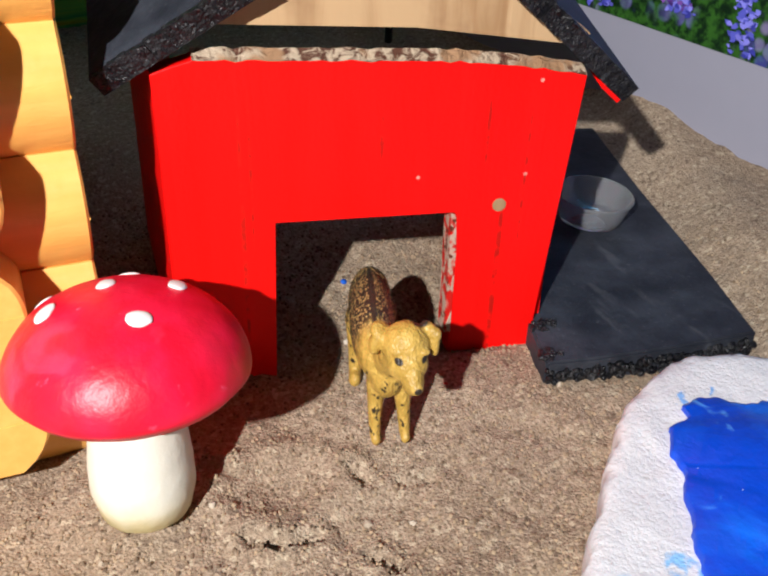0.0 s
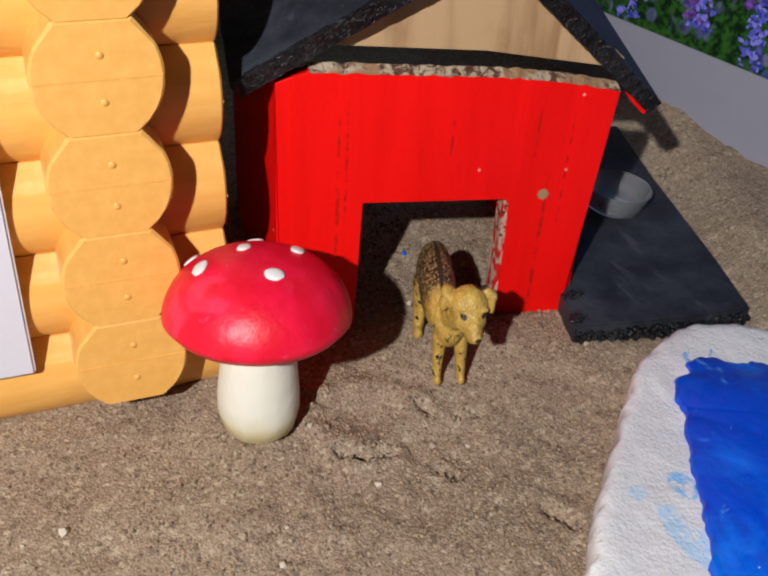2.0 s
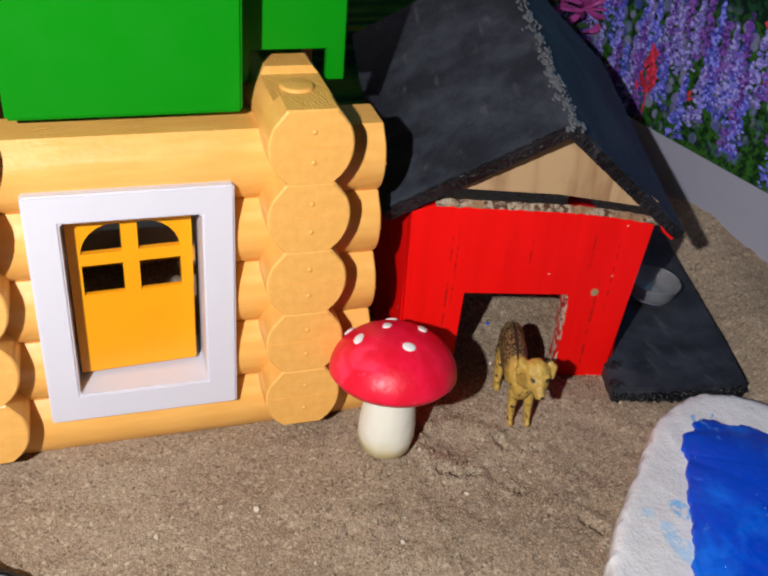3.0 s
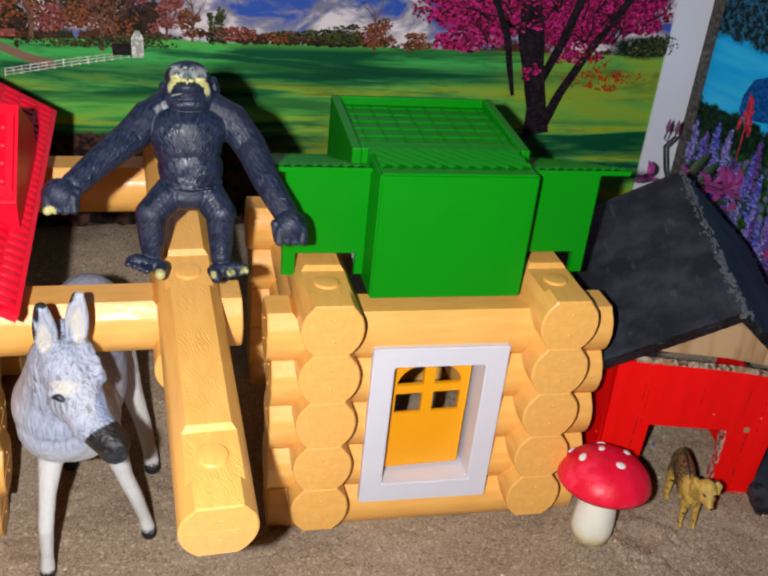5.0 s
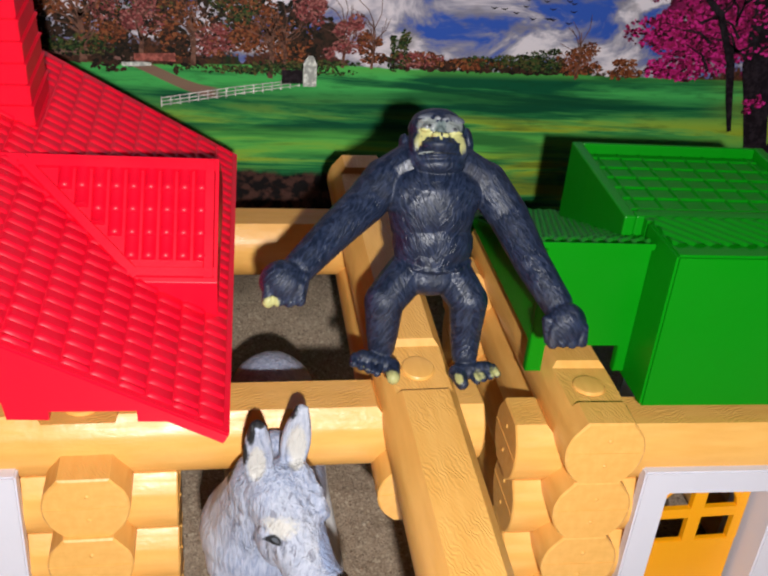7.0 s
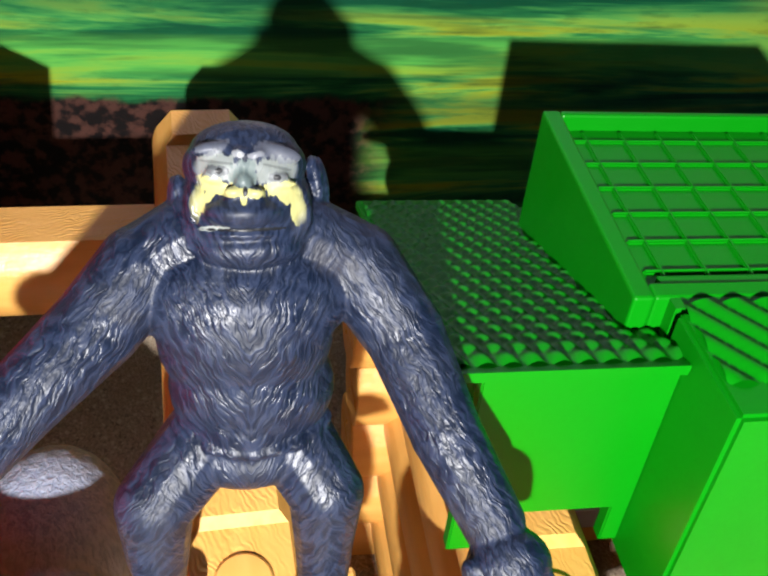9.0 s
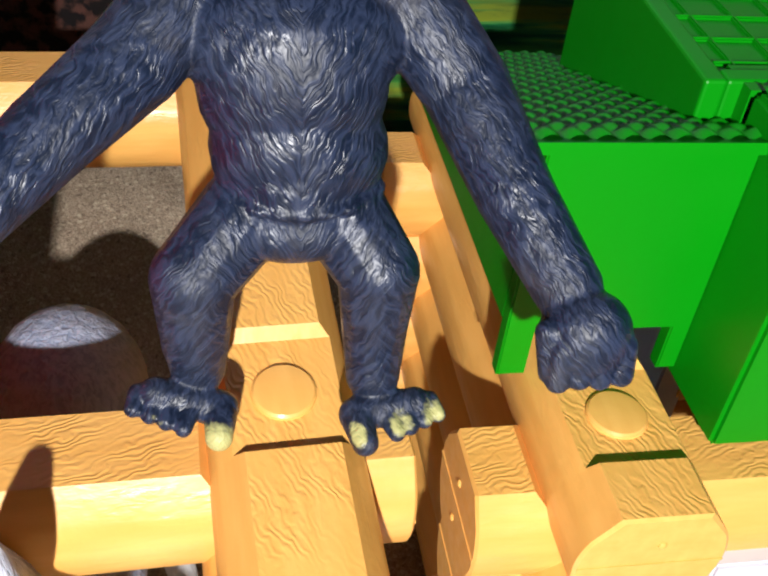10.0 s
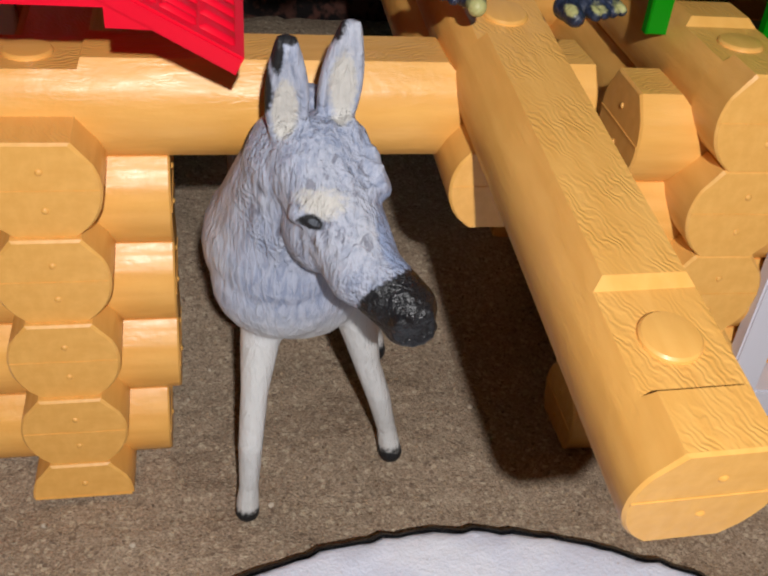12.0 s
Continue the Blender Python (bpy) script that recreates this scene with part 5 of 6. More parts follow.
    ball(bm, (-0.0020, -0.0290, 0.1140), (0.0110, 0.0130, 0.0135))
    ball(bm, (0.0155, -0.0540, 0.1010), (0.0064, 0.0066, 0.0060))
    for s in (-1, 1):
        p = Vector((-0.0020, -0.0335, 0.1225)) + Vector((0.62, 0.32, 0.1)) * (s * 0.0105)
        ball(bm, p, (0.0038, 0.0038, 0.0030))
    for q in ((0.0190, -0.0590, 0.1065), (0.0125, -0.0608, 0.1055)):
        ball(bm, q, (0.0022, 0.0016, 0.0022))
    # short mane down the forehead
    rng = random.Random(5)
    for k in range(46):
        f = k / 45
        ball(bm, (0.0005 + 0.0095 * f + rng.uniform(-0.0035, 0.0035), -0.0215 - 0.0130 * f + rng.uniform(-0.002, 0.002), 0.1388 - 0.0130 * f + rng.uniform(-0.001, 0.0012)), (0.0009, 0.0026, 0.0016), (rng.uniform(-50, 10), 0, rng.uniform(10, 60)))
    # forelock lumps on the far side of the brow, wrinkled lips
    for k in range(9):
        f = k / 8
        ball(bm, (0.0052 + 0.0062 * f, -0.0225 - 0.0110 * f, 0.1360 - 0.0105 * f + 0.0005 * (k % 2)), (0.0022, 0.0020, 0.0019 + 0.0005 * (k % 3)), (0, 20, 30 * k))
    for k in range(12):
        a = 2 * math.pi * k / 12
        ball(bm, (0.0160 + 0.0046 * math.cos(a), -0.0588 + 0.0010 * math.sin(a), 0.1028 + 0.0038 * math.sin(a)), (0.0016, 0.0014, 0.0013))
    # ears: long leaves with a hollow front
    for base, tip, r in (((-0.0112, -0.0215, 0.1325), (-0.0125, -0.0265, 0.1575), 0.0040), ((-0.0002, -0.0185, 0.1345), (0.0026, -0.0205, 0.1590), 0.0040)):
        a, b = Vector(base), Vector(tip)
        for k in range(13):
            f = k / 12
            wd = r * (0.34 + 0.92 * math.sin(math.pi * (0.10 + 0.84 * f)))
            p = a.lerp(b, f)
            ball(bm, p, (wd, 0.0024, 0.0040), (0, 0, -12))
            ball(bm, p + Vector((-wd * 0.8, -0.0012, 0)), (0.0013, 0.0022, 0.0042))
            ball(bm, p + Vector((wd * 0.8, -0.0012, 0)), (0.0013, 0.0022, 0.0042))
    # legs
    for chain in (((-0.0150, -0.0060, 0.0720, 0.0085), (-0.0185, -0.0180, 0.0480, 0.0049), (-0.0200, -0.0240, 0.0310, 0.0044), (-0.0205, -0.0245, 0.0140, 0.0036), (-0.0210, -0.0255, 0.0040, 0.0046)),
                  ((0.0110, -0.0030, 0.0720, 0.0085), (0.0180, -0.0040, 0.0440, 0.0049), (0.0225, -0.0040, 0.0310, 0.0046), (0.0270, -0.0025, 0.0140, 0.0038), (0.0290, -0.0040, 0.0040, 0.0048)),
                  ((0.0130, 0.0850, 0.0720, 0.0130), (0.0220, 0.0700, 0.0440, 0.0072), (0.0270, 0.0640, 0.0280, 0.0056), (0.0310, 0.0540, 0.0120, 0.0047), (0.0320, 0.0510, 0.0035, 0.0056)),
                  ((-0.0120, 0.0880, 0.0720, 0.0130), (-0.0160, 0.0780, 0.0440, 0.0072), (-0.0150, 0.0740, 0.0280, 0.0056), (-0.0140, 0.0640, 0.0120, 0.0047), (-0.0140, 0.0600, 0.0035, 0.0056))):
        for a, b in zip(chain, chain[1:]):
            capsule(bm, a[:3], b[:3], a[3] * 0.86, b[3] * 0.86)
    capsule(bm, (0, 0.106, 0.085), (0.001, 0.112, 0.050), 0.0040, 0.0028)
    ob = new("toy_donkey", mesh_of(bm, n.mat))
    ob.matrix_basis = pose(-0.2475, 0.2030, -0.0010)
    tagged(ob, "grey toy donkey with black muzzle and hooves, in the pen", "toy animal")
    fused(ob, 0.0008, 4)


def dog():
    n = Nodes("painted_tan", rough=0.45, spec=0.4)
    x, y, z = n.axes()
    c = n.mix(n.ramp(n.noise(300, 3), 0.35, 0.7), (0.42, 0.26, 0.05), (0.58, 0.37, 0.085))
    coat = n.cells(1150)
    speck = n.mix(n.ramp(coat, 0.25, 0.60), (0.38, 0.25, 0.09), (0.030, 0.022, 0.015))
    back = n.math("MULTIPLY", n.ramp(n.math("ADD", y, n.math("MULTIPLY", n.noise(120), 0.006)), 0.0005, 0.0060), n.ramp(z, 0.014, 0.024))
    c = n.mix(back, c, speck)
    c = n.mix(n.math("MULTIPLY", n.ramp(n.noise(330, 3), 0.56, 0.63), n.ramp(z, 0.022, 0.028, 1.0, 0.15)), c, (0.025, 0.018, 0.012))
    for p, s in (((0.0004, -0.0185, 0.0362), (0.0014, 0.003, 0.0008)), ((0.0086, -0.0175, 0.0360), (0.0012, 0.003, 0.0008)), ((0.0076, -0.0105, 0.0424), (0.0034, 0.003, 0.0016)), ((0.0062, -0.0240, 0.0306), (0.0014, 0.002, 0.0009)), ((-0.0052, 0.0120, 0.0360), (0.0011, 0.017, 0.0060)), ((0.0070, -0.0200, 0.0288), (0.0030, 0.003, 0.0006))):
        c = n.mix(n.near(p, s), c, (0.03, 0.022, 0.015))
    n.colour(c)
    n.bump(n.noise(420, 3, vector=n.scaled((1, 1, 0.5))), 0.0005, 0.9)
    n.bump(coat, 0.0003, 0.7)
    bm = bmesh.new()
    ball(bm, (-0.0050, 0.0110, 0.0270), (0.0078, 0.0190, 0.0095), (8, 0, 0))
    ball(bm, (-0.0045, 0.0245, 0.0248), (0.0080, 0.0090, 0.0104))
    ball(bm, (-0.0010, -0.0030, 0.0225), (0.0070, 0.0065, 0.0085))
    capsule(bm, (-0.001, -0.003, 0.0270), (0.0015, -0.0100, 0.0330), 0.0064, 0.0062)
    # head held up, short muzzle, one ear laid flat and one folded out
    ball(bm, (0.0032, -0.0130, 0.0366), (0.0078, 0.0060, 0.0062))
    ball(bm, (0.0036, -0.0160, 0.0335), (0.0066, 0.0050, 0.0048))
    capsule(bm, (0.0042, -0.0165, 0.0332), (0.0050, -0.0195, 0.0308), 0.0044, 0.0036)
    ball(bm, (0.0056, -0.0222, 0.0306), (0.0024, 0.0018, 0.0018))
    ball(bm, (-0.0040, -0.0108, 0.0385), (0.0044, 0.0034, 0.0020), (20, 28, 0))
    ball(bm, (-0.0066, -0.0118, 0.0362), (0.0020, 0.0026, 0.0026))
    capsule(bm, (0.0096, -0.0112, 0.0402), (0.0128, -0.0125, 0.0392), 0.0021, 0.0017)
    capsule(bm, (0.0126, -0.0125, 0.0392), (0.0124, -0.0138, 0.0352), 0.0017, 0.0012)
    for s in (-1, 1):
        ball(bm, (0.0042 + s * 0.0042, -0.0172, 0.0376), (0.0020, 0.0014, 0.0008))
    for chain in (((-0.0045, -0.0030, 0.0180, 0.0034), (-0.0048, -0.0045, 0.0090, 0.0024), (-0.0046, -0.0050, 0.0025, 0.0019), (-0.0044, -0.0068, 0.0018, 0.0017)),
                  ((0.0042, -0.0030, 0.0180, 0.0034), (0.0052, -0.0040, 0.0090, 0.0024), (0.0058, -0.0045, 0.0025, 0.0019), (0.0060, -0.0063, 0.0018, 0.0017)),
                  ((-0.0085, 0.0250, 0.0190, 0.0050), (-0.0092, 0.0235, 0.0090, 0.0030), (-0.0096, 0.0220, 0.0028, 0.0024), (-0.0100, 0.0185, 0.0026, 0.0023)),
                  ((0.0010, 0.0270, 0.0200, 0.0050), (0.0020, 0.0260, 0.0090, 0.0028), (0.0024, 0.0245, 0.0025, 0.0022), (0.0026, 0.0220, 0.0020, 0.0020))):
        for a, b in zip(chain, chain[1:]):
            capsule(bm, a[:3], b[:3], a[3], b[3])
    ob = new("toy_dog", mesh_of(bm, n.mat))
    ob.matrix_basis = pose(0.0878, 0.1678, 0.0012, 0, 0, -20) @ Matrix.Diagonal((0.74, 0.95, 0.98, 1))
    tagged(ob, "tan toy dog with black speckled back, standing at the kennel", "toy animal")
    fused(ob, 0.00042, 3)


gorilla()
donkey()
dog()


# ---- the printed picture boards behind ----
def landscape_print():
    """Meadow, autumn trees and clouded sky, as printed on the board: x runs along it, z up it."""
    n = Nodes("landscape_print", rough=0.55, spec=0.12)
    x, y, z = n.axes()
    flat = n.scaled((1, 0, 1))
    # sky
    cloud = n.noise(16, 5, 0.6, vector=n.scaled((1, 0, 2.2)), distort=0.7)
    sky = n.mix(n.ramp(cloud, 0.40, 0.50), (0.035, 0.100, 0.46), (0.30, 0.29, 0.38))
    sky = n.mix(n.ramp(cloud, 0.47, 0.58), sky, (0.82, 0.74, 0.78))
    sky = n.mix(n.ramp(n.noise(30, 4, vector=n.scaled((1, 0, 2))), 0.52, 0.66, 0, 0.7), sky, (0.24, 0.22, 0.25))
    # meadow, in long streaks
    streak = n.noise(26, 5, 0.6, vector=n.scaled((0.22, 0, 3.0), (0, 4, 0)), distort=0.5)
    fine = n.noise(130, 4, 0.6, vector=n.scaled((0.4, 0, 2.0)))
    field = n.mix(n.ramp(streak, 0.39, 0.57), (0.003, 0.085, 0.034), (0.065, 0.440, 0.095))
    field = n.mix(n.math("MULTIPLY", n.ramp(streak, 0.46, 0.62), n.ramp(z, 0.178, 0.150)), field, (0.360, 0.420, 0.022))
    field = n.mix(n.ramp(fine, 0.34, 0.50, 0.30, 0.0), field, (0.003, 0.045, 0.010))
    band = n.wave(5.5, 5.0, vector=n.scaled((0.10, 0, 1), (0, 5, 0)), direction="Z", detail=3)
    field = n.mix(n.ramp(band, 0.55, 0.90, 0, 0.65), field, (0.12, 0.50, 0.075))
    field = n.mix(n.ramp(band, 0.0, 0.25, 0.5, 0.0), field, (0.003, 0.065, 0.030))
    field = n.mix(n.ramp(n.noise(9, 4, 0.6, vector=n.scaled((0.5, 0, 6), at=(0, 0, 0.7))), 0.50, 0.60, 0, 0.6), field, (0.004, 0.060, 0.022))
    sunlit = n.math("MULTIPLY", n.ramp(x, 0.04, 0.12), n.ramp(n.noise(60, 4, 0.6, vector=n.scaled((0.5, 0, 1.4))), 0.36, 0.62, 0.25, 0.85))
    field = n.mix(n.math("MULTIPLY", sunlit, n.ramp(z, 0.128, 0.142)), field, (0.300, 0.400, 0.035))
    # printed brown soil, carried on down as the black shade behind the back log
    soil_and_shade = n.mix(n.ramp(n.noise(150, 4), 0.42, 0.6), (0.008, 0.006, 0.006), (0.075, 0.032, 0.024))
    edge = n.math("ADD", z, n.math("MULTIPLY", n.noise(60, 3), 0.012))
    field = n.mix(n.math("MULTIPLY", n.ramp(edge, 0.1305, 0.1255), n.ramp(x, -0.10, -0.13)), field, soil_and_shade)
    # tree line
    leaf = n.noise(330, 5, 0.75, vector=flat)
    kind = n.noise(36, 3, vector=n.scaled((1, 0, 0.35)))
    trees = n.mix(n.ramp(kind, 0.36, 0.46), (0.016, 0.035, 0.012), (0.10, 0.035, 0.016))
    trees = n.mix(n.ramp(kind, 0.54, 0.64), trees, (0.12, 0.040, 0.030))
    trees = n.mix(n.ramp(leaf, 0.40, 0.56, 0.8, 0.0), trees, (0.016, 0.012, 0.010))
    trees = n.mix(n.math("MULTIPLY", n.ramp(n.noise(120, 5, 0.75, vector=n.scaled((1, 0, 1), at=(3, 0, 1))), 0.56, 0.62, 0, 0.85), n.ramp(z, 0.198, 0.208)), trees, sky)
    crown = n.math("ADD", n.math("MULTIPLY", n.noise(34, 4, 0.65, vector=flat), 0.046), n.math("MULTIPLY", n.noise(170, 3, vector=flat), 0.016))
    tall = n.ramp(x, -0.175, -0.250, 0.1640, 0.1690)
    line = n.math("SUBTRACT", n.math("ADD", tall, crown), z)
    c = n.mix(n.ramp(line, -0.0015, 0.0015), sky, trees)
    ground_line = n.math("ADD", n.ramp(x, -0.22, -0.32, 0.1912, 0.1880), n.math("MULTIPLY", n.noise(22, 2, vector=flat), 0.003))
    c = n.mix(n.ramp(n.math("SUBTRACT", ground_line, z), -0.0005, 0.0008), c, field)
    hedge = n.math("MULTIPLY", n.near((0.178, 0.0, 0.1990), (0.034, 1.0, 0.0105)), n.ramp(n.noise(200, 3, vector=flat), 0.35, 0.5, 0.7, 1.0))
    c = n.mix(hedge, c, (0.005, 0.016, 0.006))
    # drive and far lawn at the left
    lane = n.math("SUBTRACT", z, n.ramp(x, -0.345, -0.270, 0.197, 0.1735))
    lane = n.math("ABSOLUTE", lane, 0)
    c = n.mix(n.math("MULTIPLY", n.ramp(lane, 0.0028, 0.0038, 0.9, 0.0), n.ramp(x, -0.268, -0.276)), c, (0.26, 0.12, 0.10))
    # flowering bush at the far left
    bush = n.ramp(n.math("ADD", x, n.math("MULTIPLY", n.noise(50, 4, vector=flat), 0.04)), -0.372, -0.380)
    bcol = n.mix(n.ramp(n.noise(260, 4, 0.7, vector=flat), 0.42, 0.6), (0.010, 0.035, 0.008), (0.09, 0.23, 0.025))
    bcol = n.mix(n.ramp(n.noise(95, 3, vector=flat), 0.55, 0.62), bcol, (0.46, 0.035, 0.20))
    c = n.mix(n.math("MULTIPLY", bush, n.ramp(z, 0.165, 0.175)), c, bcol)
    # the pink tree
    reach = n.add("ShaderNodeVectorMath")
    reach.operation = "LENGTH"
    spot = n.add("ShaderNodeMapping")
    spot.vector_type = "TEXTURE"
    n.put(spot.inputs[0], flat)
    spot.inputs["Location"].default_value = (0.100, 0, 0.262)
    spot.inputs["Scale"].default_value = (0.100, 1, 0.062)
    n.put(reach.inputs[0], spot.outputs[0])
    pink = n.noise(120, 5, 0.75, vector=flat)
    where = n.math("ADD", reach.outputs["Value"], n.math("MULTIPLY", n.math("SUBTRACT", n.noise(70, 5, 0.7, vector=flat), 0.5), 1.1))
    bloom = n.mix(n.ramp(pink, 0.40, 0.56), (0.030, 0.006, 0.012), (0.42, 0.018, 0.150))
    bloom = n.mix(0.55, bloom, (0.10, 0.008, 0.03))
    c = n.mix(n.ramp(where, 1.00, 1.05, 1.0, 0.0), c, bloom)
    # orange leaves hanging at the right, dark wood behind them
    leaves = n.math("MULTIPLY", n.ramp(n.noise(170, 4, vector=flat), 0.56, 0.60), n.near((0.150, 0.0, 0.172), (0.030, 1.0, 0.011)))
    c = n.mix(leaves, c, (0.42, 0.06, 0.012))
    n.colour(c)
    n.bump(n.noise(300, 2), 0.00006)
    return n.mat


def ink(name, colour):
    n = Nodes(name, rough=0.55, spec=0.12)
    n.colour(n.mix(n.ramp(n.noise(300, 4), 0.4, 0.65), colour, tuple(min(1, k * 2.2 + 0.004) for k in colour)))
    return n.mat


def strip_path(bm, pts, y):
    """A flat printed stroke through points (x, z, width)."""
    rows = []
    for i, (x, z, w) in enumerate(pts):
        a, b = pts[max(0, i - 1)], pts[min(len(pts) - 1, i + 1)]
        d = Vector((b[0] - a[0], b[1] - a[1])).normalized()
        rows.append((bm.verts.new((x - d.y * w / 2, y, z + d.x * w / 2)), bm.verts.new((x + d.y * w / 2, y, z - d.x * w / 2))))
    for (a, b), (c, d) in zip(rows, rows[1:]):
        bm.faces.new((a, b, d, c))


def tinted(name, colours):
    """Printed colours, one for each leaf by chance."""
    n = Nodes(name, rough=0.55, spec=0.12)
    pick = n.add("ShaderNodeNewGeometry").outputs["Random Per Island"]
    c = colours[0]
    for i, k in enumerate(colours[1:], 1):
        f = i / len(colours)
        c = n.mix(n.ramp(pick, f - 0.06, f + 0.06), c, k)
    n.colour(c)
    return n.mat


def printed_leaves(name, blobs, size, material, board, depth, seed):
    """Many small printed leaves in clumps (x, z, half width, half height, count)."""
    rng = random.Random(seed)
    verts, faces = [], []
    for cx, cz, rx, rz, count in blobs:
        clumps = [(cx + rx * rng.uniform(-1, 1) * 0.8, cz + rz * rng.uniform(-1, 1) * 0.8, rng.uniform(0.25, 0.55)) for _ in range(9)]
        for k in range(int(count * 1.7)):
            px, pz, pr = rng.choice(clumps)
            a, r = rng.uniform(0, 2 * math.pi), math.sqrt(rng.random()) * pr
            x, z = px + rx * r * math.cos(a), pz + rz * r * math.sin(a)
            s = rng.uniform(*size) * 0.8
            t = rng.uniform(0, math.pi)
            y = depth - 0.0012 * rng.random()
            o = len(verts)
            for i, m in enumerate((1.0, 0.6, 1.1, 0.7, 0.9)):
                b = t + 2 * math.pi * i / 5
                verts.append((x + s * m * math.cos(b), y, z + s * m * 0.8 * math.sin(b)))
            faces.append((o, o + 1, o + 2, o + 3, o + 4))
    me = bpy.data.meshes.new(name)
    me.from_pydata(verts, [], faces)
    ob = new(name, me)
    me.materials.append(material)
    ob.parent = board
    return ob


def picture_boards():
    Y = 0.489
    bm = bmesh.new()
    box(bm, -0.80, 0.1995, Y, Y + 0.004, 0.0, 0.62)
    board = new("backdrop", mesh_of(bm, landscape_print()))
    tagged(board, "printed landscape picture with meadow, autumn trees and sky", "backdrop", kind="structure")
    bark = ink("bark_ink", (0.010, 0.006, 0.008))
    rng = random.Random(11)
    y = Y - 0.0004
    bm = bmesh.new()
    strip_path(bm, [(0.098, 0.126, 0.022), (0.094, 0.150, 0.017), (0.086, 0.180, 0.018), (0.080, 0.205, 0.022), (0.076, 0.235, 0.018), (0.070, 0.27, 0.012)], y)
    strip_path(bm, [(0.101, 0.130, 0.010), (0.112, 0.160, 0.008), (0.128, 0.190, 0.007), (0.150, 0.225, 0.007), (0.175, 0.262, 0.005)], y - 0.0002)
    strip_path(bm, [(0.092, 0.165, 0.007), (0.108, 0.205, 0.008), (0.118, 0.240, 0.007), (0.125, 0.29, 0.005)], y - 0.0003)
    strip_path(bm, [(0.072, 0.158, 0.003), (0.066, 0.180, 0.005), (0.060, 0.205, 0.006), (0.045, 0.235, 0.005), (0.022, 0.255, 0.003)], y - 0.0004)
    for k in range(34):
        x, z = rng.uniform(0.03, 0.18), rng.uniform(0.195, 0.26)
        a = rng.uniform(0.3, 2.6)
        strip_path(bm, [(x, z, 0.0022), (x + 0.012 * math.cos(a), z + 0.012 * math.sin(a), 0.0016), (x + 0.026 * math.cos(a + 0.3), z + 0.026 * math.sin(a + 0.3), 0.0006)], y - 0.0005)
    part("printed_trunk", bm, bark, board, at=pose(0, -0.0012, 0))
    bm = bmesh.new()
    for x, z0, w in ((-0.349, 0.190, 0.0046), (-0.316, 0.193, 0.0030), (-0.286, 0.190, 0.0030), (-0.240, 0.184, 0.0034), (-0.232, 0.186, 0.0024), (-0.196, 0.192, 0.0020), (-0.178, 0.192, 0.0018), (-0.045, 0.190, 0.0014)):
        strip_path(bm, [(x, z0, w), (x + 0.001, z0 + 0.014, w * 0.8), (x - 0.001, z0 + 0.030, w * 0.4)], y - 0.0013)
        for k in range(10):
            a = rng.uniform(0.5, 2.6)
            zz = z0 + rng.uniform(0.006, 0.028)
            strip_path(bm, [(x, zz, w * 0.35), (x + 0.010 * math.cos(a), zz + 0.010 * math.sin(a), w * 0.25), (x + 0.018 * math.cos(a + 0.2), zz + 0.018 * math.sin(a + 0.2), 0.0003)], y - 0.0014)
    part("printed_trunk", bm, ink("twig_ink", (0.10, 0.045, 0.030)), board)
    russet = tinted("russet_ink", ((0.11, 0.030, 0.012), (0.22, 0.055, 0.020), (0.30, 0.10, 0.036), (0.045, 0.020, 0.010)))
    rose = tinted("rose_ink", ((0.16, 0.032, 0.032), (0.30, 0.065, 0.065), (0.38, 0.14, 0.12), (0.10, 0.025, 0.022)))
    olive = tinted("olive_ink", ((0.012, 0.030, 0.008), (0.035, 0.075, 0.018), (0.10, 0.085, 0.025), (0.010, 0.010, 0.006)))
    magenta = tinted("magenta_ink", ((0.13, 0.006, 0.035), (0.42, 0.012, 0.13), (0.66, 0.025, 0.24), (0.30, 0.012, 0.075), (0.030, 0.005, 0.010)))
    rust = tinted("rust_ink", ((0.42, 0.05, 0.012), (0.28, 0.025, 0.010)))
    d = y - 0.0002
    shade = tinted("shade_ink", ((0.012, 0.010, 0.006), (0.030, 0.018, 0.010), (0.05, 0.022, 0.014)))
    printed_leaves("printed_leaves", ((-0.352, 0.218, 0.034, 0.028, 420), (-0.318, 0.228, 0.024, 0.024, 260), (-0.286, 0.220, 0.024, 0.030, 300), (-0.243, 0.212, 0.034, 0.024, 380), (-0.205, 0.206, 0.020, 0.014, 200), (-0.110, 0.196, 0.060, 0.004, 260)), (0.0016, 0.0034), shade, board, y, 9)
    printed_leaves("printed_leaves", ((-0.352, 0.226, 0.032, 0.024, 1300), (-0.286, 0.212, 0.020, 0.016, 500), (-0.243, 0.216, 0.032, 0.024, 1300), (-0.178, 0.205, 0.010, 0.010, 220), (-0.125, 0.199, 0.036, 0.005, 420), (-0.045, 0.204, 0.016, 0.011, 320), (-0.015, 0.198, 0.014, 0.006, 160)), (0.0007, 0.0019), russet, board, d, 1)
    printed_leaves("printed_leaves", ((-0.318, 0.224, 0.024, 0.022, 1000), (-0.212, 0.222, 0.014, 0.014, 360), (-0.196, 0.210, 0.013, 0.013, 420), (-0.268, 0.206, 0.014, 0.010, 260), (-0.150, 0.198, 0.016, 0.005, 160)), (0.0007, 0.0018), rose, board, d - 0.0002, 2)
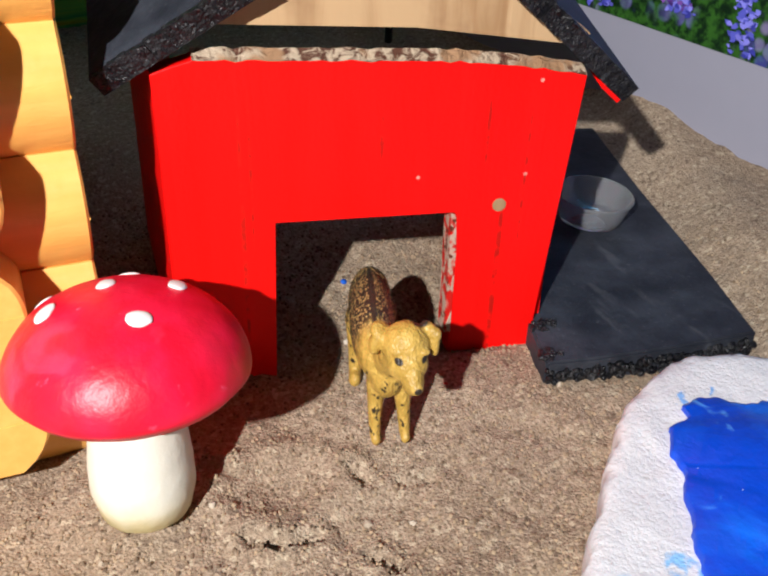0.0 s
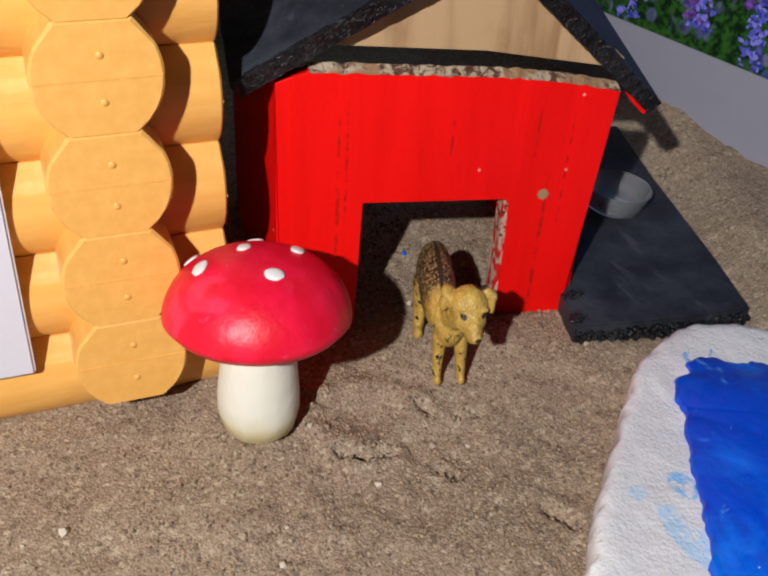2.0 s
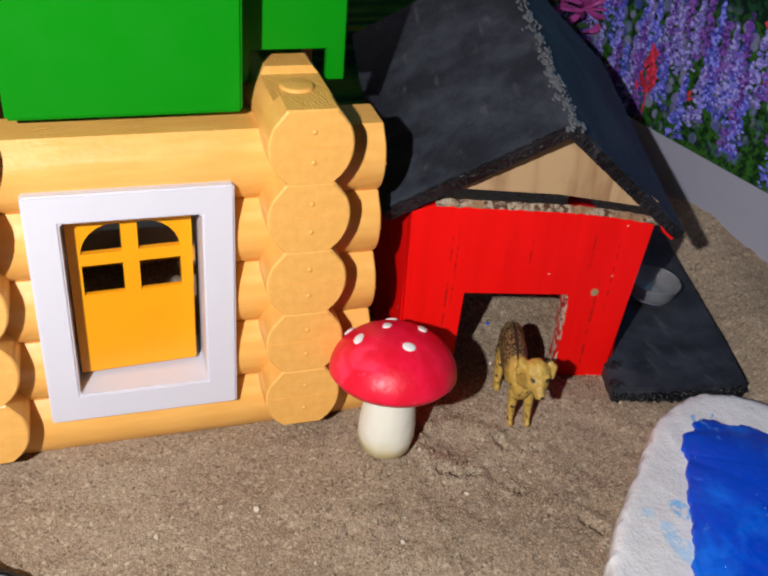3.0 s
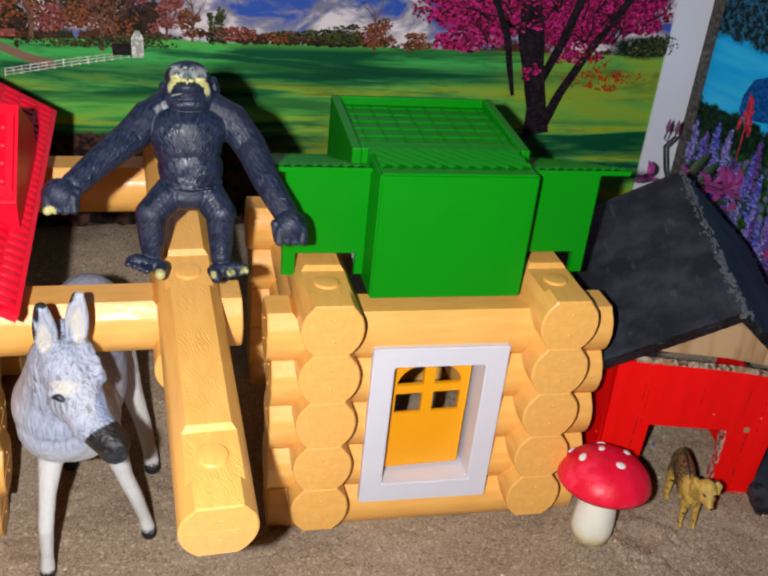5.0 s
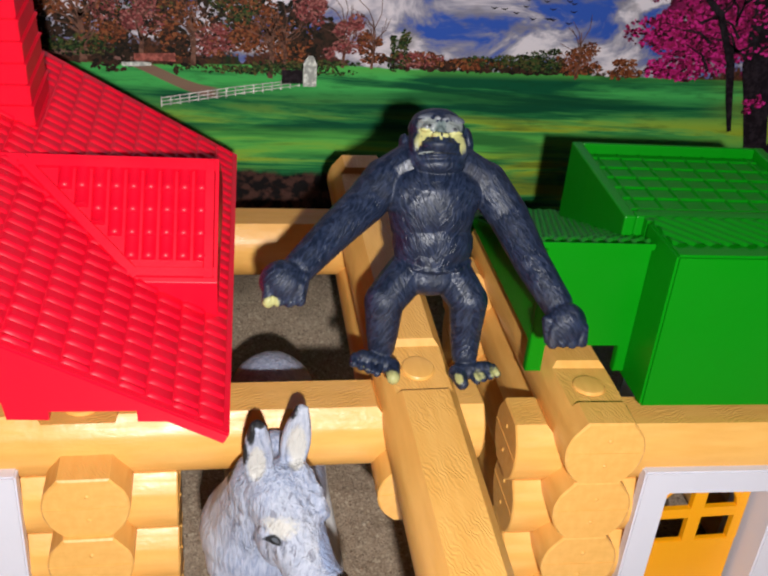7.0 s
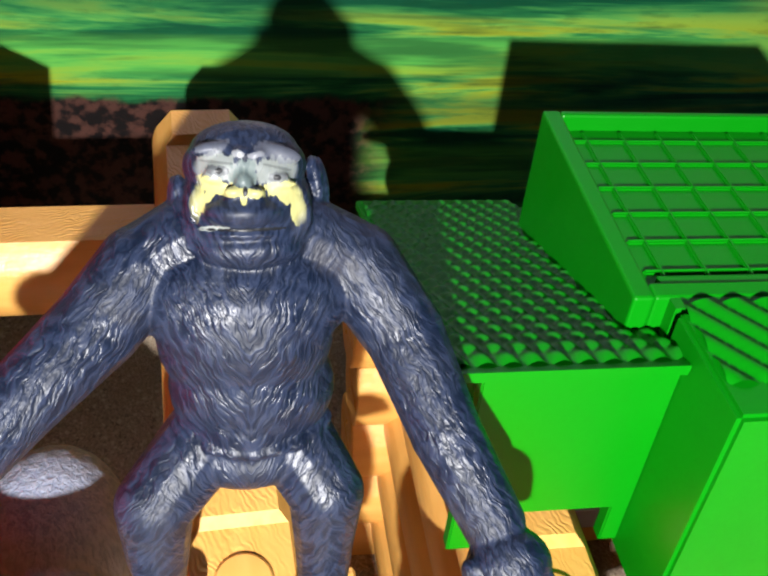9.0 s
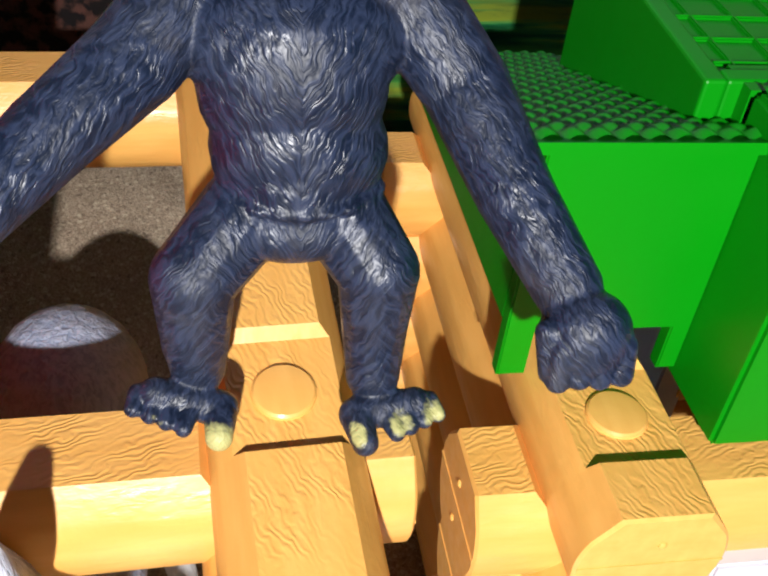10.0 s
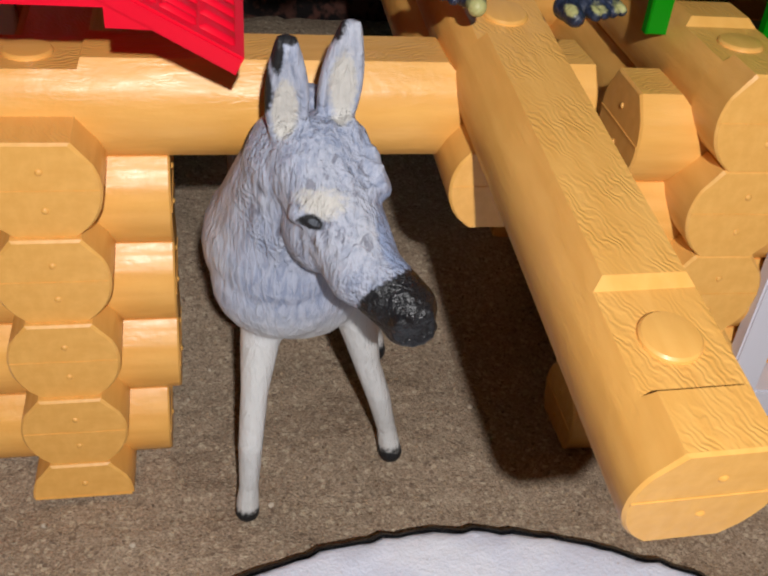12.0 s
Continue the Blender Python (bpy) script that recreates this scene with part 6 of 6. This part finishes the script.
    printed_leaves("printed_leaves", ((-0.300, 0.240, 0.050, 0.016, 600), (-0.268, 0.232, 0.020, 0.016, 380), (-0.163, 0.207, 0.007, 0.013, 220), (-0.088, 0.199, 0.030, 0.006, 360), (-0.066, 0.201, 0.014, 0.008, 180), (-0.360, 0.199, 0.030, 0.008, 380), (-0.250, 0.191, 0.060, 0.005, 520), (0.188, 0.200, 0.022, 0.010, 420)), (0.0007, 0.0018), olive, board, d - 0.0004, 3)
    printed_leaves("printed_leaves", ((0.070, 0.250, 0.085, 0.040, 2200), (0.030, 0.212, 0.040, 0.020, 1000), (0.090, 0.220, 0.060, 0.028, 1300), (0.150, 0.238, 0.055, 0.030, 1300), (0.020, 0.198, 0.022, 0.008, 260), (0.087, 0.178, 0.008, 0.006, 120), (0.120, 0.196, 0.020, 0.010, 240), (0.178, 0.262, 0.030, 0.022, 500)), (0.0009, 0.0026), magenta, board, d - 0.0001, 4)
    printed_leaves("printed_leaves", ((0.150, 0.171, 0.032, 0.008, 110), (0.140, 0.186, 0.016, 0.010, 60)), (0.0008, 0.0018), rust, board, d - 0.0003, 5)
    white = ink("pale_ink", (0.42, 0.38, 0.36))
    bm = bmesh.new()
    for dz in (0, 0.0022, 0.0044):
        strip_path(bm, [(-0.305, 0.1650 + dz, 0.0007), (-0.262, 0.1730 + dz, 0.0006), (-0.222, 0.1800 + dz * 0.8, 0.0005)], y - 0.0003)
    for k in range(16):
        x = -0.305 + 0.083 * k / 15
        z = 0.1645 + 0.0150 * k / 15
        strip_path(bm, [(x, z - 0.0005, 0.0007), (x, z + 0.0058 - 0.001 * k / 15, 0.0007)], y - 0.0005)
    part("printed_fence", bm, white, board)
    bm = bmesh.new()
    strip_path(bm, [(-0.2157, 0.1800, 0.0082), (-0.2159, 0.1940, 0.0082), (-0.2157, 0.1990, 0.0030)], y - 0.0024)
    strip_path(bm, [(-0.3270, 0.1900, 0.0022), (-0.3180, 0.1903, 0.0028), (-0.3100, 0.1906, 0.0018)], y - 0.0024)
    part("printed_shed", bm, ink("shed_ink", (0.40, 0.40, 0.36)), board)
    bm = bmesh.new()
    strip_path(bm, [(-0.2330, 0.1855, 0.0085), (-0.2200, 0.1858, 0.0085)], y - 0.0022)
    part("printed_shed", bm, bark, board)
    bm = bmesh.new()
    for k in range(17):
        x, z = -0.105 + 0.055 * rng.random(), 0.2280 + rng.uniform(-0.005, 0.014)
        strip_path(bm, [(x - 0.0022, z + 0.0008, 0.0003), (x, z, 0.0010), (x + 0.0022, z + 0.0009, 0.0003)], y - 0.0003)
    part("printed_birds", bm, bark, board)
    bm = bmesh.new()
    strip_path(bm, [(-0.3200, 0.1945, 0.0040), (-0.2960, 0.1950, 0.0050)], y - 0.0023)
    part("printed_house", bm, ink("house_ink", (0.22, 0.06, 0.045)), board)
    # plain white border of the print
    bm = bmesh.new()
    box(bm, 0.1995, 0.2310, Y - 0.002, Y + 0.004, 0.0, 0.62)
    tagged(new("backdrop", mesh_of(bm, plastic("glossy_white_card", (0.80, 0.82, 0.92), (0.76, 0.78, 0.88), 0.5, 0.00002, 0.2))), "plain white card border beside the landscape print", "backdrop", kind="structure")
    bm = bmesh.new()
    box(bm, 0.2310, 0.2365, Y - 0.010, Y + 0.004, 0.0, 0.62)
    tagged(new("trim", mesh_of(bm, ink("grey_edge", (0.06, 0.055, 0.05)))), "dull grey edge strip between the boards", "trim", kind="structure")
    # the flower print, standing at an angle at the right
    n = Nodes("flower_print", rough=0.55, spec=0.12)
    flat = n.scaled((1, 0, 1))
    x, yy, z = n.axes()
    g = n.noise(210, 4, 0.7, vector=flat)
    c = n.mix(n.ramp(g, 0.40, 0.62), (0.004, 0.016, 0.006), (0.030, 0.110, 0.016))
    petal = n.cells(140, vector=flat)
    spikes = n.noise(34, 3, vector=n.scaled((1, 0, 0.30)))
    mask = n.math("MULTIPLY", n.ramp(spikes, 0.40, 0.47), n.ramp(petal, 0.42, 0.60, 1.0, 0.0))
    tone = n.axes(n.cells(140, vector=flat, out=1))
    lilac = n.mix(tone[0], (0.070, 0.080, 0.60), (0.56, 0.46, 0.84))
    c = n.mix(n.math("MULTIPLY", mask, 0.35), c, lilac)
    reds = n.math("MULTIPLY", n.ramp(n.noise(42, 3, vector=n.scaled((1, 0, 0.7), at=(4, 0, 2))), 0.64, 0.68), n.ramp(petal, 0.40, 0.55, 1.0, 0.0))
    c = n.mix(reds, c, (0.55, 0.035, 0.06))
    top = n.math("ADD", z, n.math("MULTIPLY", n.math("SUBTRACT", n.noise(48, 4, 0.7, vector=flat), 0.5), 0.03))
    water = n.mix(n.ramp(n.noise(20, 3, vector=n.scaled((0.4, 0, 3))), 0.4, 0.65), (0.008, 0.44, 0.95), (0.04, 0.56, 0.98))
    c = n.mix(n.ramp(top, 0.128, 0.138), c, n.mix(n.ramp(g, 0.45, 0.6), (0.003, 0.012, 0.008), (0.012, 0.050, 0.022)))
    c = n.mix(n.ramp(top, 0.158, 0.162), c, water)
    far = n.mix(n.ramp(g, 0.45, 0.6), (0.006, 0.014, 0.012), (0.030, 0.14, 0.25))
    c = n.mix(n.ramp(top, 0.212, 0.218), c, far)
    n.colour(c)
    a, b = Vector((0.2355, 0.4840)), Vector((0.3180, 0.0700))
    d = b - a
    at = pose(a.x, a.y, 0, 0, 0, math.degrees(math.atan2(d.y, d.x)))
    bm = bmesh.new()
    box(bm, 0, d.length, 0.0, 0.004, 0.0485, 0.62)
    side = new("backdrop", mesh_of(bm, n.mat))
    side.matrix_basis = at
    tagged(side, "printed picture of lupins and red flowers beside blue water", "backdrop", kind="structure")
    bm = bmesh.new()
    box(bm, 0, d.length, -0.0006, 0.004, 0.0, 0.0485)
    edge = new("backdrop", mesh_of(bm, MAT["card"]))
    edge.matrix_basis = at
    tagged(edge, "plain white lower border of the flower print, shade in its colour", "backdrop", kind="structure")
    petals = [tinted("lupin_blue", ((0.10, 0.11, 0.55), (0.24, 0.24, 0.78), (0.045, 0.05, 0.34))), tinted("lupin_lilac", ((0.20, 0.17, 0.55), (0.36, 0.33, 0.72), (0.12, 0.09, 0.36))), tinted("lupin_purple", ((0.12, 0.05, 0.30), (0.22, 0.09, 0.42), (0.06, 0.025, 0.16)))]
    for k in range(96):
        high = rng.uniform(0.026, 0.042)
        u, zt = 0.010 + 0.40 * k / 95 + rng.uniform(-0.006, 0.006), max(0.054 + high, rng.choice((0.090, 0.105, 0.125, 0.145)) + rng.uniform(-0.012, 0.012))
        spike = [(u + rng.uniform(-0.001, 0.001), zt - high * f, 0.0014 + 0.0058 * f, 0.004, 15) for f in (0.0, 0.14, 0.28, 0.42, 0.56, 0.70, 0.84, 1.0)]
        printed_leaves("printed_flower", spike, (0.0011, 0.0026), petals[k % 3], side, -0.0004 - 0.0001 * (k % 4), 40 + k)
    # a dark blue dome-shaped patch over the water
    bm = bmesh.new()
    strip_path(bm, [(0.0500, 0.1640, 0.006), (0.0560, 0.1700, 0.022), (0.0640, 0.1780, 0.034), (0.0760, 0.1830, 0.036), (0.0880, 0.1820, 0.036), (0.0980, 0.1790, 0.022), (0.1080, 0.1740, 0.006)], -0.0003)
    part("dark_blue_dome", bm, ink("dark_blue_ink", (0.003, 0.055, 0.21)), side)
    bloom = ink("red_petal_ink", (0.34, 0.020, 0.045))
    for u, zt in ((0.1245, 0.196), (0.1436, 0.178), (0.0590, 0.172), (0.205, 0.150), (0.124, 0.090)):
        bm = bmesh.new()
        for k in range(26):
            f = k / 25
            w = 0.007 * (1 - f) + 0.0015
            x0 = u + rng.uniform(-w, w)
            z0 = zt - 0.022 + 0.026 * f
            strip_path(bm, [(x0, z0, 0.0012), (x0 + rng.uniform(-0.002, 0.002), z0 + 0.003, 0.0034), (x0 + rng.uniform(-0.002, 0.002), z0 + 0.006, 0.0010)], -0.0022 - 0.00002 * k)
        strip_path(bm, [(u, zt - 0.050, 0.0012), (u, zt - 0.018, 0.0014)], -0.0005)
        part("printed_flower", bm, bloom, side)


picture_boards()


def purple_plant():
    """A small plastic plant behind the kennel: arching purple straps and buds on thin stems."""
    leaf = plastic("purple_plastic", (0.36, 0.050, 0.24), (0.20, 0.022, 0.15), 0.5)
    stem = plastic("dark_stem", (0.030, 0.035, 0.030), (0.02, 0.02, 0.02), 0.5)
    base = Vector((0.2080, 0.4280, 0.010))
    plant = thing("plastic_plant", "small artificial plant with purple strap leaves and buds", "plant", at=pose(*base))

    def limb(name, pts, widths, mat, thick=0.5):
        bm = bmesh.new()
        rings = []
        for (x, y, z), w in zip(pts, widths):
            rings.append([bm.verts.new((x + w * math.cos(t), y + w * thick * math.sin(t), z + 0.3 * w * math.sin(t))) for t in [2 * math.pi * k / 8 for k in range(8)]])
        for a, b in zip(rings, rings[1:]):
            for i in range(8):
                bm.faces.new((a[i], a[(i + 1) % 8], b[(i + 1) % 8], b[i]))
        bm.faces.new(rings[0][::-1])
        bm.faces.new(rings[-1])
        bmesh.ops.recalc_face_normals(bm, faces=bm.faces)
        return part(name, bm, mat, plant, smooth=60)

    limb("stem", [(0, 0, -0.012), (0.002, 0, 0.05), (0.004, 0, 0.095), (0.008, 0, 0.110)], (0.0022, 0.0018, 0.0016, 0.0014), stem, 1)
    limb("stem", [(0, 0, 0.06), (-0.022, 0, 0.11), (-0.027, 0, 0.128), (-0.020, 0, 0.136), (-0.006, 0, 0.133)], (0.0014, 0.0013, 0.0012, 0.0011, 0.0009), stem, 1)
    green = plastic("dull_green_plastic", (0.030, 0.060, 0.020), (0.015, 0.030, 0.012), 0.55)
    bud = plastic("dusky_bud", (0.20, 0.060, 0.13), (0.11, 0.030, 0.08), 0.5)
    for x, z, s in ((-0.029, 0.1450, 0.85), (-0.021, 0.1440, 0.85)):
        limb("bud", [(x, -0.002, z - 0.006 * s), (x, -0.002, z - 0.002 * s), (x, -0.002, z + 0.003 * s), (x, -0.002, z + 0.007 * s)], (0.0008, 0.0022 * s, 0.0018 * s, 0.0004), bud, 1)
        limb("stem", [(x, -0.002, z - 0.005 * s), (x - 0.0005, -0.001, z - 0.010), (-0.024, 0, 0.131)], (0.0007, 0.0006, 0.0008), stem, 1)

    def flower(x, z, r, spread, seed):
        """Long petals splaying out and curling over."""
        rnd = random.Random(seed)
        for k in range(spread):
            a = math.pi * (-0.15 + 1.3 * (k + rnd.uniform(-0.2, 0.2)) / max(1, spread - 1))
            c, q = math.cos(a), math.sin(a)
            rr, curl = r * rnd.uniform(0.7, 1.1), rnd.uniform(0.1, 0.5)
            pts = [(x + rr * c * f, -0.008 - 0.010 * math.sin(3.1 * f) * rnd.uniform(0.6, 1.0), z + rr * (q * f - curl * f * f * f) + 0.004 * f) for f in (0, 0.22, 0.45, 0.7, 0.88, 1)]
            limb("petal", pts, (0.0012, 0.0022, 0.0034, 0.0034, 0.0022, 0.0005), leaf, 0.4)
    flower(0.030, 0.094, 0.026, 9, 2)
    flower(0.014, 0.098, 0.018, 4, 5)
    flower(0.044, 0.086, 0.020, 5, 9)
    flower(-0.043, 0.108, 0.012, 3, 7)
    flower(-0.012, 0.106, 0.011, 3, 12)
    for x0, z0, x1, z1 in ((-0.004, 0.095, 0.012, 0.124), (0.006, 0.088, 0.022, 0.116), (0.010, 0.075, 0.050, 0.080), (0.0, 0.07, -0.020, 0.100)):
        limb("leaf", [(x0 + (x1 - x0) * f, -0.004, z0 + (z1 - z0) * f + 0.004 * math.sin(3.1 * f)) for f in (0, 0.3, 0.6, 0.85, 1)], (0.0014, 0.0042, 0.0050, 0.0034, 0.0006), green, 0.35)


purple_plant()


# ---- loose grit on the sand ----
def grit():
    rng = random.Random(21)
    shapes = []
    for s in range(4):
        b = bmesh.new()
        bmesh.ops.create_icosphere(b, subdivisions=1, radius=1)
        for v in b.verts:
            v.co *= 0.75 + 0.5 * rng.random()
        shapes.append(([v.co.copy() for v in b.verts], [[v.index for v in f.verts] for f in b.faces]))
        b.free()
    for name, label, count, size, pale in (("grit", "scattered coarse sand grains", 20000, (0.00025, 0.00060), False), ("pebbles", "scattered pale pebbles and chips", 110, (0.0006, 0.0013), True)):
        verts, faces = [], []
        for k in range(count):
            x, y = rng.uniform(-0.34, 0.24) if k % 2 else rng.uniform(-0.02, 0.19), rng.uniform(0.04, 0.30)
            r = rng.uniform(*size)
            pts, fs = rng.choice(shapes)
            t = Euler((rng.uniform(0, 6), rng.uniform(0, 6), rng.uniform(0, 6))).to_matrix()
            o = len(verts)
            z = sand_height(x, y) + 0.25 * r
            verts += [tuple(t @ p * r + Vector((x, y, z))) for p in pts]
            faces += [[o + i for i in f] for f in fs]
        me = bpy.data.meshes.new(name)
        me.from_pydata(verts, [], faces)
        n = Nodes(name, rough=0.85, spec=0.3)
        pick = n.add("ShaderNodeNewGeometry").outputs["Random Per Island"]
        n.colour(n.mix(pick, (0.36, 0.28, 0.20), (0.60, 0.52, 0.42)) if pale else n.mix(pick, (0.13, 0.085, 0.055), (0.42, 0.31, 0.20)))
        me.materials.append(n.mat)
        tagged(new(name, me), label, "grit", kind="stuff")


def crumb(name, label, x, y, size, colour):
    """A single chip of paint lying on the sand."""
    bm = bmesh.new()
    bmesh.ops.create_icosphere(bm, subdivisions=2, radius=1, matrix=pose(0, 0, 0, 20, 10, 35) @ Matrix.Diagonal((*size, 1)))
    for v in bm.verts:
        v.co *= 1 + 0.35 * noise.noise(v.co * 900)
    ob = new(name, mesh_of(bm, plastic(name, colour, tuple(0.7 * k for k in colour), 0.6), 60))
    ob.matrix_basis = pose(x, y, sand_height(x, y) + size[2] * 0.5)
    tagged(ob, label, "paint chip")


grit()
crumb("blue_paint_chip", "tiny chip of blue paint lying on the sand", 0.1040, 0.2360, (0.0014, 0.0010, 0.0008), (0.01, 0.12, 0.62))
crumb("red_paint_chip", "tiny flake of red paint lying on the sand", 0.1100, 0.1765, (0.0008, 0.0006, 0.0003), (0.62, 0.02, 0.01))


# ---- the dim room and table top: unseen, added dark to keep bounced light low ----
def room():
    # unseen dark top past the sand's edge, so less light bounces into shadows
    top = Nodes("low_bounce_table", rough=0.6)
    top.colour(top.mix(top.noise(20, 4, vector=top.scaled((1, 0.1, 1))), (0.020, 0.014, 0.010), (0.035, 0.025, 0.018)))
    bm = bmesh.new()
    box(bm, -1.5, 1.2, -1.3, 0.9, -0.05, -0.012)
    tagged(new("floor", mesh_of(bm, top.mat)), "unseen dark table top added under the sand to cut bounced light", "table top", kind="structure")
    n = Nodes("dim_wall", rough=0.9)
    n.colour(n.mix(n.noise(3, 4), (0.030, 0.028, 0.026), (0.042, 0.040, 0.037)))
    for name, size in (("wall_north", (-1.5, 1.2, 0.9, 1.0, -0.05, 1.9)), ("wall_south", (-1.5, 1.2, -1.4, -1.3, -0.05, 1.9)), ("wall_east", (1.2, 1.3, -1.3, 0.9, -0.05, 1.9)), ("wall_west", (-1.6, -1.5, -1.3, 0.9, -0.05, 1.9)), ("ceiling", (-1.5, 1.2, -1.3, 0.9, 1.9, 2.0))):
        bm = bmesh.new()
        box(bm, *size)
        tagged(new(name, mesh_of(bm, n.mat)), "plain dim wall of the room" if "wall" in name else "plain dim ceiling of the room", "wall" if "wall" in name else "ceiling", kind="structure")


room()
